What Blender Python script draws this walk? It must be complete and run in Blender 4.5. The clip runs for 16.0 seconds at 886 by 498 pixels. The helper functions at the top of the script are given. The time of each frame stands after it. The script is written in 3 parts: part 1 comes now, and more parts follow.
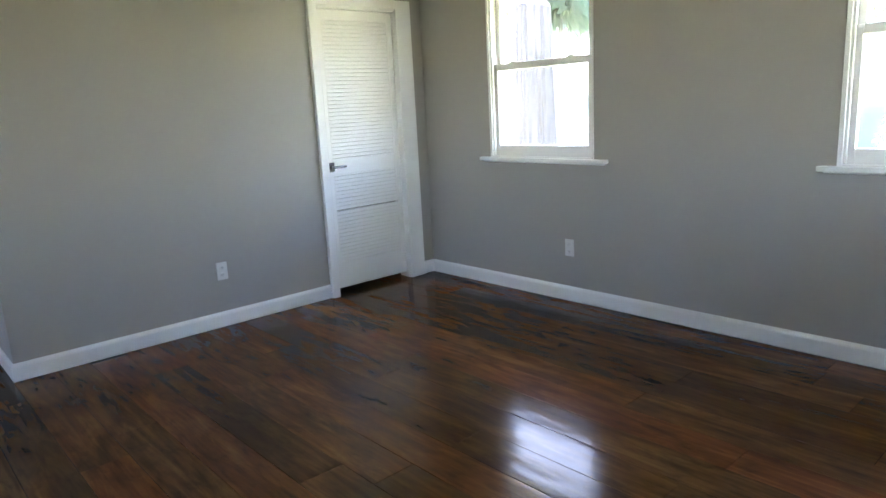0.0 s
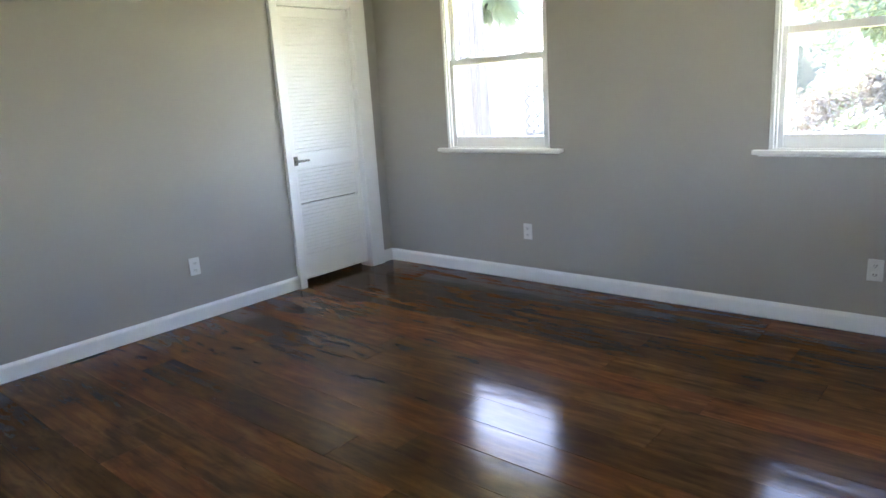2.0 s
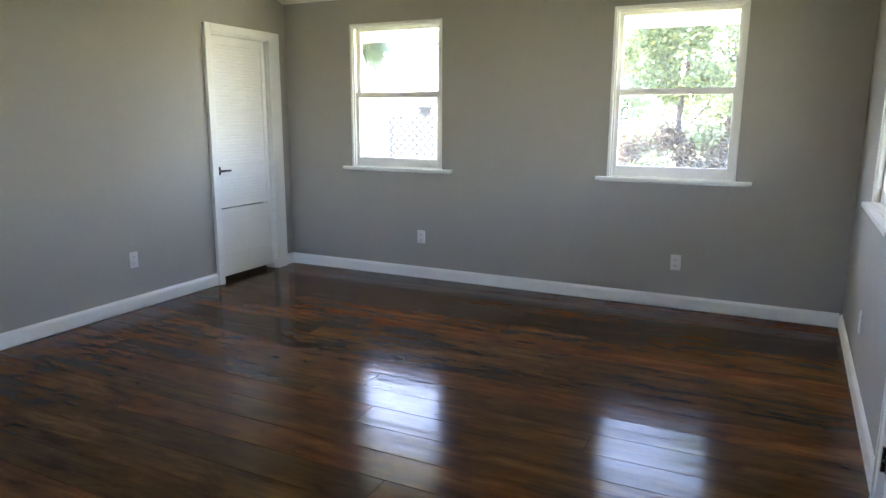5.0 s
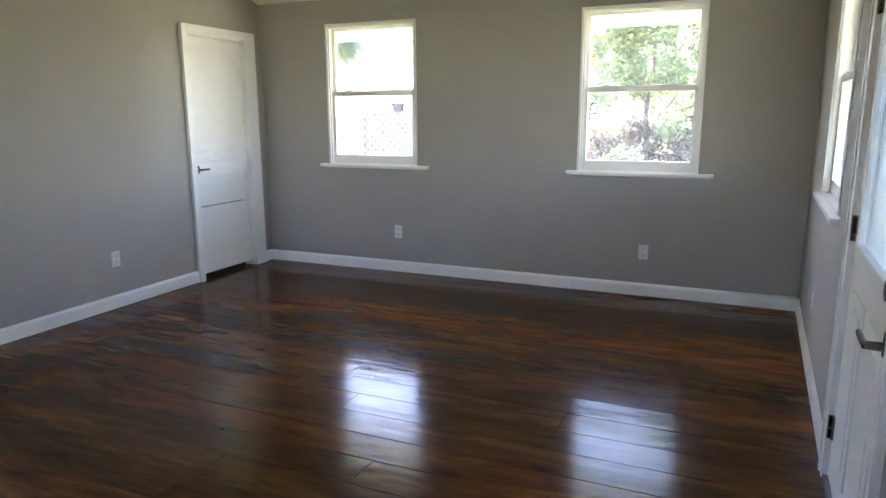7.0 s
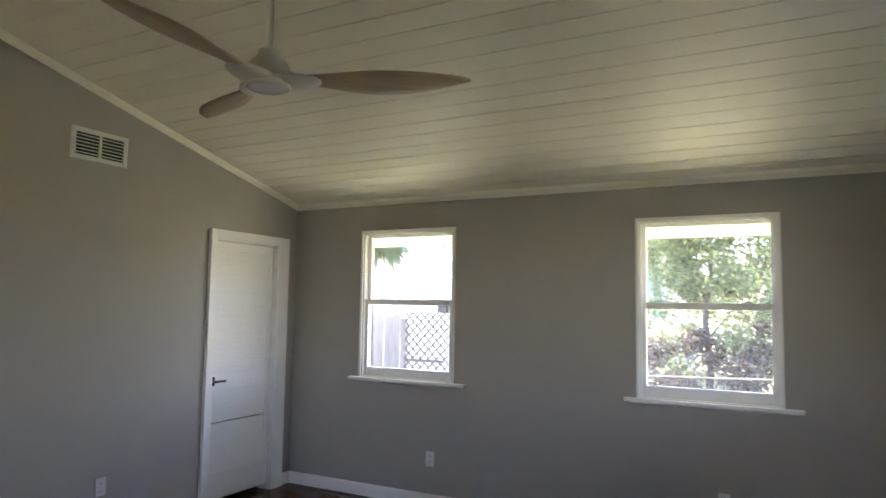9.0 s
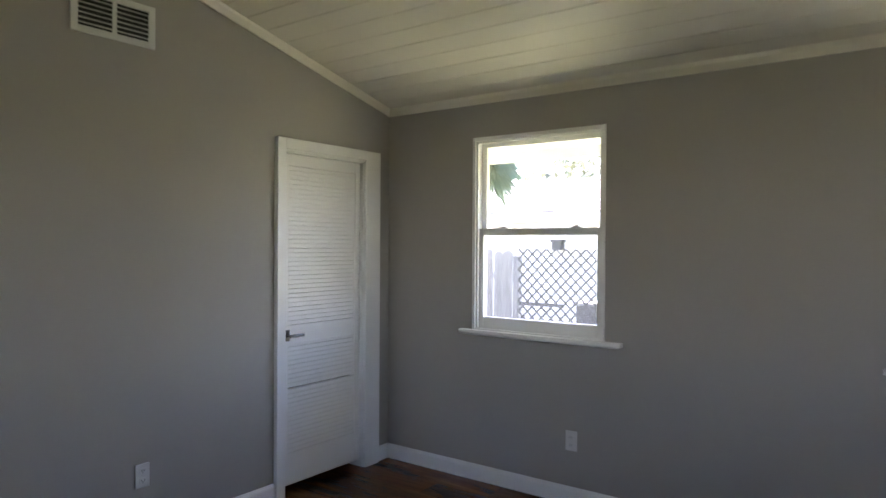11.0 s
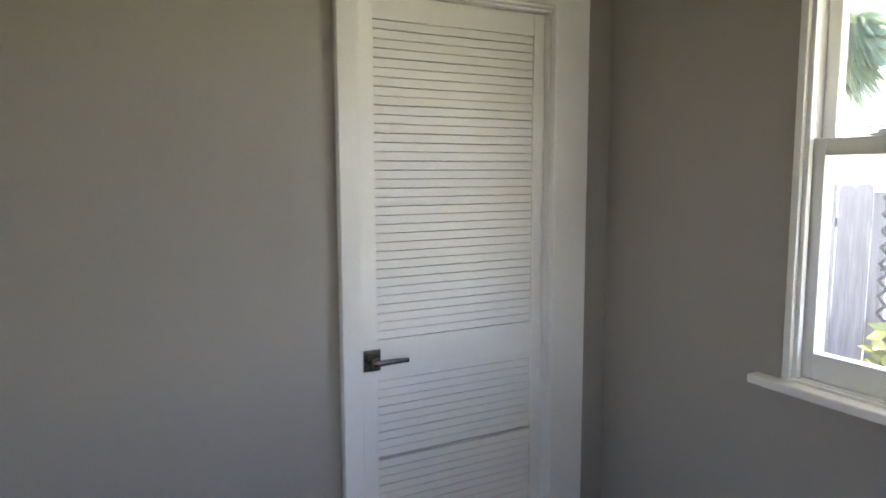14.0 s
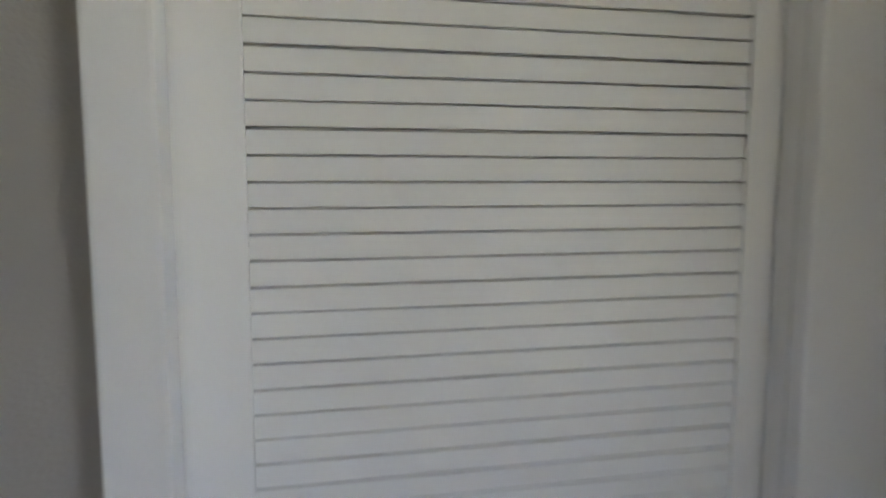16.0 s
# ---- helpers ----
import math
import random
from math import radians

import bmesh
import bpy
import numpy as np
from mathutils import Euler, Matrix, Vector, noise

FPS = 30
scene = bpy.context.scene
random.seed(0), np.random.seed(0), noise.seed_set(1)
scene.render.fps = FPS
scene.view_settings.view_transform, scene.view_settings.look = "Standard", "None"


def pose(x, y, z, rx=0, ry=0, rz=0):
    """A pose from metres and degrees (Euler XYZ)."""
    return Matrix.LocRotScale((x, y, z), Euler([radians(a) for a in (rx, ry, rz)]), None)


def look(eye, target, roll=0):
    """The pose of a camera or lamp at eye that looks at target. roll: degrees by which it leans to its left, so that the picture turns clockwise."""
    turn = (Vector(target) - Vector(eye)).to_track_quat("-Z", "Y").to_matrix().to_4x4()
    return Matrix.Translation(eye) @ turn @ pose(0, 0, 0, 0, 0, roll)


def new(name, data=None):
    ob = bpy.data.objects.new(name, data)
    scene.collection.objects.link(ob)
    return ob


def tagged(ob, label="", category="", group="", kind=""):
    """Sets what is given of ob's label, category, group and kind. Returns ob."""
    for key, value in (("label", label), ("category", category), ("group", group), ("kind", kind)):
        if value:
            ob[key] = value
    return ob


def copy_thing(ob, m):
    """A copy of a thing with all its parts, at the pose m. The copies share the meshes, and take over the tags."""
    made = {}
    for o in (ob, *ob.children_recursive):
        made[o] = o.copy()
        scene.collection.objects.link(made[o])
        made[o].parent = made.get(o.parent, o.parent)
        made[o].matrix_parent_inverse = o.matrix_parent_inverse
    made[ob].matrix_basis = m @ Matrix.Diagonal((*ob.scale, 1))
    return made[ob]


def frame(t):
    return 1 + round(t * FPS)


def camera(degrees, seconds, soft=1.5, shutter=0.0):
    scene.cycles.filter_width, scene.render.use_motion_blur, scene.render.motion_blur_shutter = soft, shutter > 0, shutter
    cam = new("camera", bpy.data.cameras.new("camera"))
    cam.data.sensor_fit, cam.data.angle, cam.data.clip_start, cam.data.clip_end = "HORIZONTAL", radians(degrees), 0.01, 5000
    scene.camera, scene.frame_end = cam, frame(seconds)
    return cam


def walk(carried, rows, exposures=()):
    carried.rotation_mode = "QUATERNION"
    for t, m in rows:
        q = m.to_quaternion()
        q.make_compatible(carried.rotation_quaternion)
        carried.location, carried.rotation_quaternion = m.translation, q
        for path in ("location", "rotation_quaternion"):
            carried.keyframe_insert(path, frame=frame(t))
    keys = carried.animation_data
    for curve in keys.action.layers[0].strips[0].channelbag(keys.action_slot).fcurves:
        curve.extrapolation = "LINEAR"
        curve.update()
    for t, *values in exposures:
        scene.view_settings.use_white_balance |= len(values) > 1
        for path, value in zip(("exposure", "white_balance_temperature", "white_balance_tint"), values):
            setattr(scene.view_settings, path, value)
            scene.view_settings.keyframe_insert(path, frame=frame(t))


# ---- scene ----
cam = camera(67.1, 16.0, soft=1.5, shutter=0.5)
PATH = [
    (0, (4.137, -3.537, 1.347), (2.67, -2.244, 0.928), -3.1),
    (0.5, (4.137, -3.565, 1.341), (2.691, -2.249, 0.918), -3.6),
    (1, (4.167, -3.534, 1.318), (2.796, -2.154, 0.853), -4.8),
    (1.5, (4.145, -3.643, 1.348), (2.794, -2.249, 0.866), -4.7),
    (2, (4.059, -3.947, 1.383), (2.772, -2.485, 0.927), -3.7),
    (2.5, (4.074, -4.202, 1.403), (2.853, -2.674, 0.986), -2.8),
    (3, (4.104, -4.459, 1.415), (2.95, -2.873, 1.022), -1.7),
    (3.5, (4.107, -4.677, 1.371), (2.978, -3.07, 0.996), -1.0),
    (4, (4.082, -4.883, 1.402), (3.097, -3.18, 1.04), -1.0),
    (4.5, (4.097, -5.015, 1.401), (3.203, -3.266, 1.026), -0.2),
    (7, (4.16, -5.268, 1.421), (3.373, -3.474, 1.02), -0.3),
    (7.5, (4.158, -5.224, 1.486), (3.41, -3.401, 1.141), -0.3),
    (8, (4.126, -5.154, 1.543), (3.415, -3.286, 1.478), 0.1),
    (8.5, (4.092, -4.945, 1.566), (3.301, -3.112, 1.674), -0.1),
    (9, (3.991, -4.685, 1.568), (3.055, -2.926, 1.736), 0.9),
    (9.2, (3.91, -4.562, 1.558), (2.945, -2.818, 1.722), 1.2),
    (11.3, (3.035, -3.334, 1.484), (1.819, -1.746, 1.444), 0.3),
    (11.5, (3.002, -3.161, 1.462), (1.766, -1.59, 1.406), 0.4),
    (12, (2.821, -2.828, 1.458), (1.495, -1.337, 1.322), 0.8),
    (12.5, (2.545, -2.557, 1.494), (1.158, -1.13, 1.296), 0.7),
    (13, (2.37, -2.219, 1.489), (0.889, -0.891, 1.286), -1.2),
    (13.5, (2.133, -1.937, 1.461), (0.402, -0.95, 1.283), -0.8),
    (14, (1.846, -1.643, 1.523), (0.089, -0.716, 1.299), -0.2),
    (14.5, (1.579, -1.368, 1.506), (-0.187, -0.46, 1.27), -0.2),
    (15, (1.257, -1.198, 1.466), (-0.585, -0.473, 1.182), -0.2),
    (15.5, (0.952, -1.016, 1.456), (-0.905, -0.322, 1.187), -0.7),
    (15.7, (0.842, -0.943, 1.448), (-1.034, -0.308, 1.166), -1.0),
    (16, (0.679, -0.831, 1.431), (-1.265, -0.414, 1.214), 0.1),
]
walk(cam, [(t, look(eye, aim, roll)) for t, eye, aim, roll in PATH], [(0.0, 5.15, 6500, 22), (1.5, 5.35, 6550, 24), (3.5, 5.05, 6600, 23), (7.0, 5.0, 6650, 26), (7.5, 5.0, 6700, 27), (8.0, 4.62, 6650, 29), (9.0, 4.3, 6700, 31), (11.5, 4.0, 6550, 29), (12.5, 3.85, 6550, 27), (14.0, 4.3, 6800, 30), (14.5, 4.42, 6800, 30), (15.5, 4.02, 6700, 29), (16.0, 3.78, 6700, 29)])

# ---------------------------------------------------------------- light
SUN_AZ, SUN_EL = math.atan2(0.50, -0.87), radians(55)
world = bpy.data.worlds.new("world")
scene.world = world
world.use_nodes = True
wn = world.node_tree.nodes
sky = wn.new("ShaderNodeTexSky")
sky.sky_type, sky.sun_disc = "NISHITA", False
sky.sun_elevation, sky.sun_rotation = SUN_EL, radians(90) - SUN_AZ
wn["Background"].inputs["Strength"].default_value = 0.15
world.node_tree.links.new(sky.outputs[0], wn["Background"].inputs["Color"])
sun = new("sun", bpy.data.lights.new("sun", "SUN"))
sun.data.energy, sun.data.angle, sun.data.color = 4.2, radians(0.5), (1.0, 0.95, 0.87)
SUN_DIR = Vector((math.cos(SUN_AZ) * math.cos(SUN_EL), math.sin(SUN_AZ) * math.cos(SUN_EL), math.sin(SUN_EL)))
sun.matrix_world = look(SUN_DIR * 30, (0, 0, 0))


# ---------------------------------------------------------------- materials
class Nodes:
    """A small wrapper to build one principled material."""

    def __init__(self, name, rough=0.5, metal=0.0, spec=0.5):
        self.mat = bpy.data.materials.new(name)
        self.mat.use_nodes = True
        self.t = self.mat.node_tree
        self.b = self.t.nodes["Principled BSDF"]
        self.b.inputs["Roughness"].default_value = rough
        self.b.inputs["Metallic"].default_value = metal
        self.b.inputs["Specular IOR Level"].default_value = spec
        self.coord = self.t.nodes.new("ShaderNodeTexCoord").outputs["Object"]

    def link(self, a, b):
        self.t.links.new(a, b)

    def scaled(self, sx, sy, sz, shift=None):
        n = self.t.nodes.new("ShaderNodeMapping")
        n.inputs["Scale"].default_value = (sx, sy, sz)
        self.link(self.coord, n.inputs["Vector"])
        if shift is not None:
            self.link(shift, n.inputs["Location"])
        return n.outputs[0]

    def noise(self, vec, scale, detail=4.0, rough=0.55, distort=0.0):
        n = self.t.nodes.new("ShaderNodeTexNoise")
        n.inputs["Scale"].default_value, n.inputs["Detail"].default_value = scale, detail
        n.inputs["Roughness"].default_value, n.inputs["Distortion"].default_value = rough, distort
        self.link(vec, n.inputs["Vector"])
        return n.outputs["Fac"]

    def ramp(self, fac, *stops):
        n = self.t.nodes.new("ShaderNodeValToRGB")
        while len(n.color_ramp.elements) < len(stops):
            n.color_ramp.elements.new(0.5)
        for e, (p, c) in zip(n.color_ramp.elements, stops):
            e.position, e.color = p, (*c, 1)
        self.link(fac, n.inputs[0])
        return n.outputs[0]

    def mix(self, fac, a, b, how="MIX"):
        n = self.t.nodes.new("ShaderNodeMix")
        n.data_type, n.blend_type = "RGBA", how
        for sock, v in ((n.inputs[0], fac), (n.inputs[6], a), (n.inputs[7], b)):
            if isinstance(v, (int, float)):
                sock.default_value = v
            elif isinstance(v, tuple):
                sock.default_value = (*v, 1)
            else:
                self.link(v, sock)
        return n.outputs[2]

    def rng(self, fac, lo, hi, a=0.0, b=1.0):
        n = self.t.nodes.new("ShaderNodeMapRange")
        for k, v in zip(("From Min", "From Max", "To Min", "To Max"), (a, b, lo, hi)):
            n.inputs[k].default_value = v
        self.link(fac, n.inputs["Value"])
        return n.outputs[0]

    def math(self, op, a, b):
        n = self.t.nodes.new("ShaderNodeMath")
        n.operation = op
        for sock, v in zip(n.inputs, (a, b)):
            if isinstance(v, (int, float)):
                sock.default_value = v
            else:
                self.link(v, sock)
        return n.outputs[0]

    def random(self):
        return self.t.nodes.new("ShaderNodeObjectInfo").outputs["Random"]

    def island(self):
        return self.t.nodes.new("ShaderNodeNewGeometry").outputs["Random Per Island"]

    def color(self, c):
        if isinstance(c, tuple):
            self.b.inputs["Base Color"].default_value = (*c, 1)
        else:
            self.link(c, self.b.inputs["Base Color"])
        return self

    def rough(self, r):
        self.link(r, self.b.inputs["Roughness"])
        return self

    def bump(self, h, dist, strength=1.0):
        n = self.t.nodes.new("ShaderNodeBump")
        n.inputs["Distance"].default_value, n.inputs["Strength"].default_value = dist, strength
        self.link(h, n.inputs["Height"])
        self.link(n.outputs[0], self.b.inputs["Normal"])
        return self


def painted(name, base, rough, spread=0.05, grain=260.0, depth=0.0006, big=1.6):
    """Paint: slight blotches, roller grain, uneven gloss."""
    n = Nodes(name, rough)
    dark = tuple(c * (1 - spread) for c in base)
    light = tuple(min(1.0, c * (1 + spread * 0.6)) for c in base)
    n.color(n.ramp(n.noise(n.coord, big, 5), (0.3, dark), (0.7, light)))
    n.rough(n.rng(n.noise(n.coord, 7.0, 3), rough - 0.06, rough + 0.08))
    n.bump(n.noise(n.coord, grain, 2), depth)
    return n.mat


def simple(name, base, rough, metal=0.0, spread=0.12, scale=30.0):
    n = Nodes(name, rough, metal)
    n.color(n.ramp(n.noise(n.coord, scale, 4), (0.3, tuple(c * (1 - spread) for c in base)), (0.7, tuple(min(1, c * (1 + spread)) for c in base))))
    n.rough(n.rng(n.noise(n.coord, scale * 2, 3), max(0.03, rough - 0.07), rough + 0.07))
    return n.mat


WALL = painted("greige_wall_paint", (0.375, 0.355, 0.322), 0.6, 0.03, 180.0, 0.0005)
TRIM = painted("white_trim_paint", (0.85, 0.85, 0.84), 0.36, 0.02, 22.0, 0.0003, 3.0)
SLATS = painted("white_door_paint", (0.85, 0.845, 0.825), 0.40, 0.02, 22.0, 0.0003, 3.0)
CEIL = painted("off_white_ceiling_paint", (0.82, 0.78, 0.68), 0.45, 0.04, 60.0, 0.0006, 2.0)
PLASTIC = simple("white_plastic", (0.70, 0.70, 0.68), 0.35, 0, 0.02)
DARK = simple("dark_slot", (0.02, 0.02, 0.02), 0.7)
NICKEL = simple("dark_satin_nickel", (0.17, 0.16, 0.15), 0.26, 1.0, 0.1, 60)
BLADE = Nodes("taupe_wood_blade", 0.5)
BLADE.color(BLADE.ramp(BLADE.noise(BLADE.scaled(3, 40, 20), 2.0, 5), (0.3, (0.42, 0.32, 0.22)), (0.7, (0.54, 0.42, 0.30))))
BLADE = BLADE.mat
FANBODY = simple("off_white_fan_enamel", (0.70, 0.67, 0.61), 0.4, 0, 0.03)
LENS = simple("frosted_lamp_lens", (0.66, 0.62, 0.67), 0.14, 0, 0.03)
RUBBER = simple("black_rubber", (0.03, 0.03, 0.03), 0.6)


def glass(name, rough):
    """Thin window glass: clear, with a Fresnel gloss."""
    n = Nodes(name)
    t = n.t.nodes
    clear, gloss, mix, lay = t.new("ShaderNodeBsdfTransparent"), t.new("ShaderNodeBsdfGlossy"), t.new("ShaderNodeMixShader"), t.new("ShaderNodeLayerWeight")
    clear.inputs[0].default_value = (0.96, 0.975, 0.97, 1)
    gloss.inputs["Roughness"].default_value = rough
    lay.inputs["Blend"].default_value = 0.5
    n.link(n.math("MULTIPLY_ADD", n.math("POWER", lay.outputs["Facing"], 5.0), 0.9), mix.inputs[0])
    mix.inputs[0].links[0].from_node.inputs[2].default_value = 0.035
    n.link(clear.outputs[0], mix.inputs[1])
    n.link(gloss.outputs[0], mix.inputs[2])
    # a film of dust scatters a little daylight
    dust, film = t.new("ShaderNodeBsdfTranslucent"), t.new("ShaderNodeMixShader")
    dust.inputs[0].default_value = (0.9, 0.9, 0.88, 1)
    n.link(n.rng(n.noise(n.coord, 3.0, 4), 0.009, 0.020), film.inputs[0])
    n.link(mix.outputs[0], film.inputs[1])
    n.link(dust.outputs[0], film.inputs[2])
    n.link(film.outputs[0], t["Material Output"].inputs["Surface"])
    return n.mat


GLASS = glass("window_glass", 0.02)
FROST = Nodes("frosted_door_glass", 0.5)
FROST.b.inputs["Transmission Weight"].default_value = 1.0
FROST.color((0.24, 0.29, 0.35))
FROST = FROST.mat


def floor_wood():
    """Old stained pine boards under thick glossy varnish: dark stain clouds over the boards, fine streaks along them."""
    n = Nodes("stained_pine_varnish", 0.16)
    r = n.random()
    shift = n.t.nodes.new("ShaderNodeCombineXYZ")
    n.link(n.math("MULTIPLY", r, 37.0), shift.inputs[0])
    n.link(n.math("MULTIPLY", r, 11.0), shift.inputs[1])
    own = shift.outputs[0]
    figure = n.noise(n.scaled(1.2, 9.0, 1, own), 1.6, 4, 0.55, 0.8)
    fine = n.noise(n.scaled(2.4, 40.0, 1, own), 1.6, 3, 0.5, 0.3)
    cloud = n.noise(n.scaled(1.0, 2.6, 1), 1.7, 6, 0.62, 0.7)
    blots = n.noise(n.scaled(3.2, 9.0, 1, own), 1.5, 5, 0.6, 1.0)
    worn = n.noise(n.scaled(2.0, 7.0, 1), 1.4, 5, 0.6, 0.5)
    base = n.ramp(figure, (0.25, (0.080, 0.034, 0.011)), (0.48, (0.142, 0.063, 0.020)), (0.62, (0.188, 0.090, 0.028)), (0.80, (0.250, 0.130, 0.044)))
    red = n.mix(1.0, base, (1.08, 0.80, 0.76), "MULTIPLY")
    base = n.mix(n.rng(r, 0.0, 0.85, 0.55, 0.95), base, red)
    base = n.mix(n.rng(fine, 0.0, 0.55, 0.42, 0.70), base, n.mix(1.0, base, (0.62, 0.58, 0.54), "MULTIPLY"))
    base = n.mix(n.rng(worn, 0.0, 0.35, 0.55, 0.75), base, n.mix(1.0, base, (1.55, 1.70, 1.75), "MULTIPLY"))
    base = n.mix(n.rng(cloud, 0.0, 0.75, 0.40, 0.72), base, n.mix(1.0, base, (0.40, 0.38, 0.36), "MULTIPLY"))
    base = n.mix(n.rng(blots, 0.0, 0.65, 0.50, 0.78), base, n.mix(1.0, base, (0.22, 0.21, 0.20), "MULTIPLY"))
    n.color(n.mix(1.0, base, n.ramp(r, (0.0, (0.58, 0.56, 0.54)), (1.0, (1.05, 1.05, 1.03))), "MULTIPLY"))
    n.rough(n.rng(n.noise(n.scaled(2, 5, 1), 3.0, 5), 0.10, 0.20))
    wave = n.noise(n.scaled(0.9, 4.5, 1, own), 1.4, 2)
    dents = n.noise(n.scaled(5, 11, 1), 2.4, 3, 0.55)
    n.bump(n.math("ADD", n.math("MULTIPLY", wave, 1.0), n.math("MULTIPLY", dents, 0.14)), 0.0030)
    n.b.inputs["Specular IOR Level"].default_value = 0.12
    return n.mat


WOOD = floor_wood()
SUBFLOOR = simple("dark_subfloor", (0.025, 0.015, 0.01), 0.8)

LAWN = Nodes("lawn", 0.9)
LAWN.color(LAWN.mix(LAWN.rng(LAWN.noise(LAWN.coord, 0.6, 6), 0.1, 0.9, 0.40, 0.7), LAWN.ramp(LAWN.noise(LAWN.coord, 60, 4), (0.3, (0.14, 0.165, 0.055)), (0.7, (0.26, 0.29, 0.12))), LAWN.ramp(LAWN.noise(LAWN.coord, 25, 4), (0.3, (0.22, 0.195, 0.12)), (0.7, (0.34, 0.30, 0.20)))))
LAWN.bump(LAWN.noise(LAWN.coord, 40, 5), 0.03)
LAWN = LAWN.mat


def weathered(name, a, b, along=(2, 2, 0.15)):
    n = Nodes(name, 0.8)
    v = n.scaled(*along)
    c = n.ramp(n.noise(v, 12, 7, 0.65), (0.3, a), (0.7, b))
    n.color(n.mix(n.rng(n.random(), 0, 0.5), c, n.mix(1.0, c, (0.7, 0.68, 0.66), "MULTIPLY")))
    n.bump(n.noise(v, 30, 4), 0.004)
    return n.mat


FENCE = weathered("weathered_fence_board", (0.17, 0.165, 0.16), (0.33, 0.32, 0.31))
LATTICE = weathered("weathered_lattice_strip", (0.06, 0.058, 0.055), (0.12, 0.115, 0.108), (1, 1, 1))
BARK = weathered("grey_bark", (0.055, 0.048, 0.045), (0.15, 0.13, 0.122), (3, 3, 0.6))
STUCCO = painted("white_stucco", (0.66, 0.65, 0.63), 0.8, 0.05, 40, 0.004)
TEAL = painted("pale_teal_siding", (0.22, 0.31, 0.29), 0.7, 0.05, 30, 0.002)
SOFFIT = painted("white_soffit_paint", (0.84, 0.84, 0.84), 0.6, 0.03, 60, 0.001)
ROOFING = simple("dark_asphalt_roofing", (0.06, 0.057, 0.055), 0.9, 0, 0.3, 40)
SIDING = painted("grey_exterior_siding", (0.55, 0.54, 0.50), 0.7, 0.05, 30, 0.002)


def per_island(name, a, b, rough, trans=0.0):
    n = Nodes(name, rough)
    n.color(n.ramp(n.island(), (0.0, a), (1.0, b)))
    if trans:
        n.b.inputs["Subsurface Weight"].default_value = 0.0
        t = n.t.nodes
        tl, mix = t.new("ShaderNodeBsdfTranslucent"), t.new("ShaderNodeMixShader")
        tl.inputs[0].default_value = (*(min(1, c * 1.6) for c in b), 1)
        mix.inputs[0].default_value = trans
        n.link(n.b.outputs[0], mix.inputs[1])
        n.link(tl.outputs[0], mix.inputs[2])
        n.link(mix.outputs[0], t["Material Output"].inputs["Surface"])
    return n.mat


LEAF = per_island("shrub_leaf", (0.065, 0.100, 0.055), (0.17, 0.215, 0.115), 0.45, 0.32)
FROND = per_island("palm_frond", (0.10, 0.155, 0.115), (0.20, 0.26, 0.17), 0.45, 0.35)
# the garden plant's own leaf colour; also the painted sunlight on the tree's crown
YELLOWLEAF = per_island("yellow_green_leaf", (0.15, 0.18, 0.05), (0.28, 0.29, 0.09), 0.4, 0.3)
DRYLEAF = per_island("dry_brown_leaf", (0.05, 0.044, 0.036), (0.115, 0.098, 0.076), 0.7, 0.15)
FARLEAF = per_island("pale_distant_leaf", (0.06, 0.07, 0.042), (0.13, 0.14, 0.09), 0.6, 0.2)
SHINGLE = per_island("pale_grey_shingle", (0.09, 0.085, 0.08), (0.22, 0.21, 0.20), 0.85)


# ---------------------------------------------------------------- mesh helpers
def box(bm, lo, hi, bevel=0.0):
    """A box from corner to corner, its edges rounded by bevel."""
    lo, hi = Vector(lo), Vector(hi)
    m = Matrix.Translation((lo + hi) / 2) @ Matrix.Diagonal((*(abs(c) for c in hi - lo), 1))
    vs = bmesh.ops.create_cube(bm, size=1, matrix=m)["verts"]
    if bevel:
        es = list({e for v in vs for e in v.link_edges})
        bmesh.ops.bevel(bm, geom=es, offset=bevel, segments=2, affect="EDGES", profile=0.6)
    return bm


def mesh_of(name, bm, material, smooth=False):
    me = bpy.data.meshes.new(name)
    bmesh.ops.recalc_face_normals(bm, faces=bm.faces)
    bm.to_mesh(me)
    bm.free()
    me.materials.append(material)
    if smooth:
        for p in me.polygons:
            p.use_smooth = True
    return me


def part(name, bm, material, parent=None, label="", smooth=False):
    ob = new(name, mesh_of(name, bm, material, smooth))
    ob.parent = parent
    if label:
        tagged(ob, label)
    return ob


def raw(name, verts, faces, material, parent=None):
    me = bpy.data.meshes.new(name)
    me.from_pydata(verts, [], faces)
    me.materials.append(material)
    ob = new(name, me)
    ob.parent = parent
    return ob


def thing(name, label, category, at=None, group="", kind=""):
    ob = new(name)
    ob.empty_display_size = 0.1
    if at is not None:
        ob.matrix_world = at
    return tagged(ob, label, category, group, kind)


def boxes(*rows, bevel=0.0):
    bm = bmesh.new()
    for lo, hi in rows:
        box(bm, lo, hi, bevel)
    return bm


def cyl(bm, a, b, r0, r1=None, n=16):
    """A (tapered) round bar from a to b."""
    a, b = Vector(a), Vector(b)
    q = (b - a).to_track_quat("Z", "Y").to_matrix().to_4x4()
    bmesh.ops.create_cone(bm, cap_ends=True, segments=n, radius1=r0, radius2=r0 if r1 is None else r1, depth=(b - a).length, matrix=Matrix.Translation((a + b) / 2) @ q)
    return bm


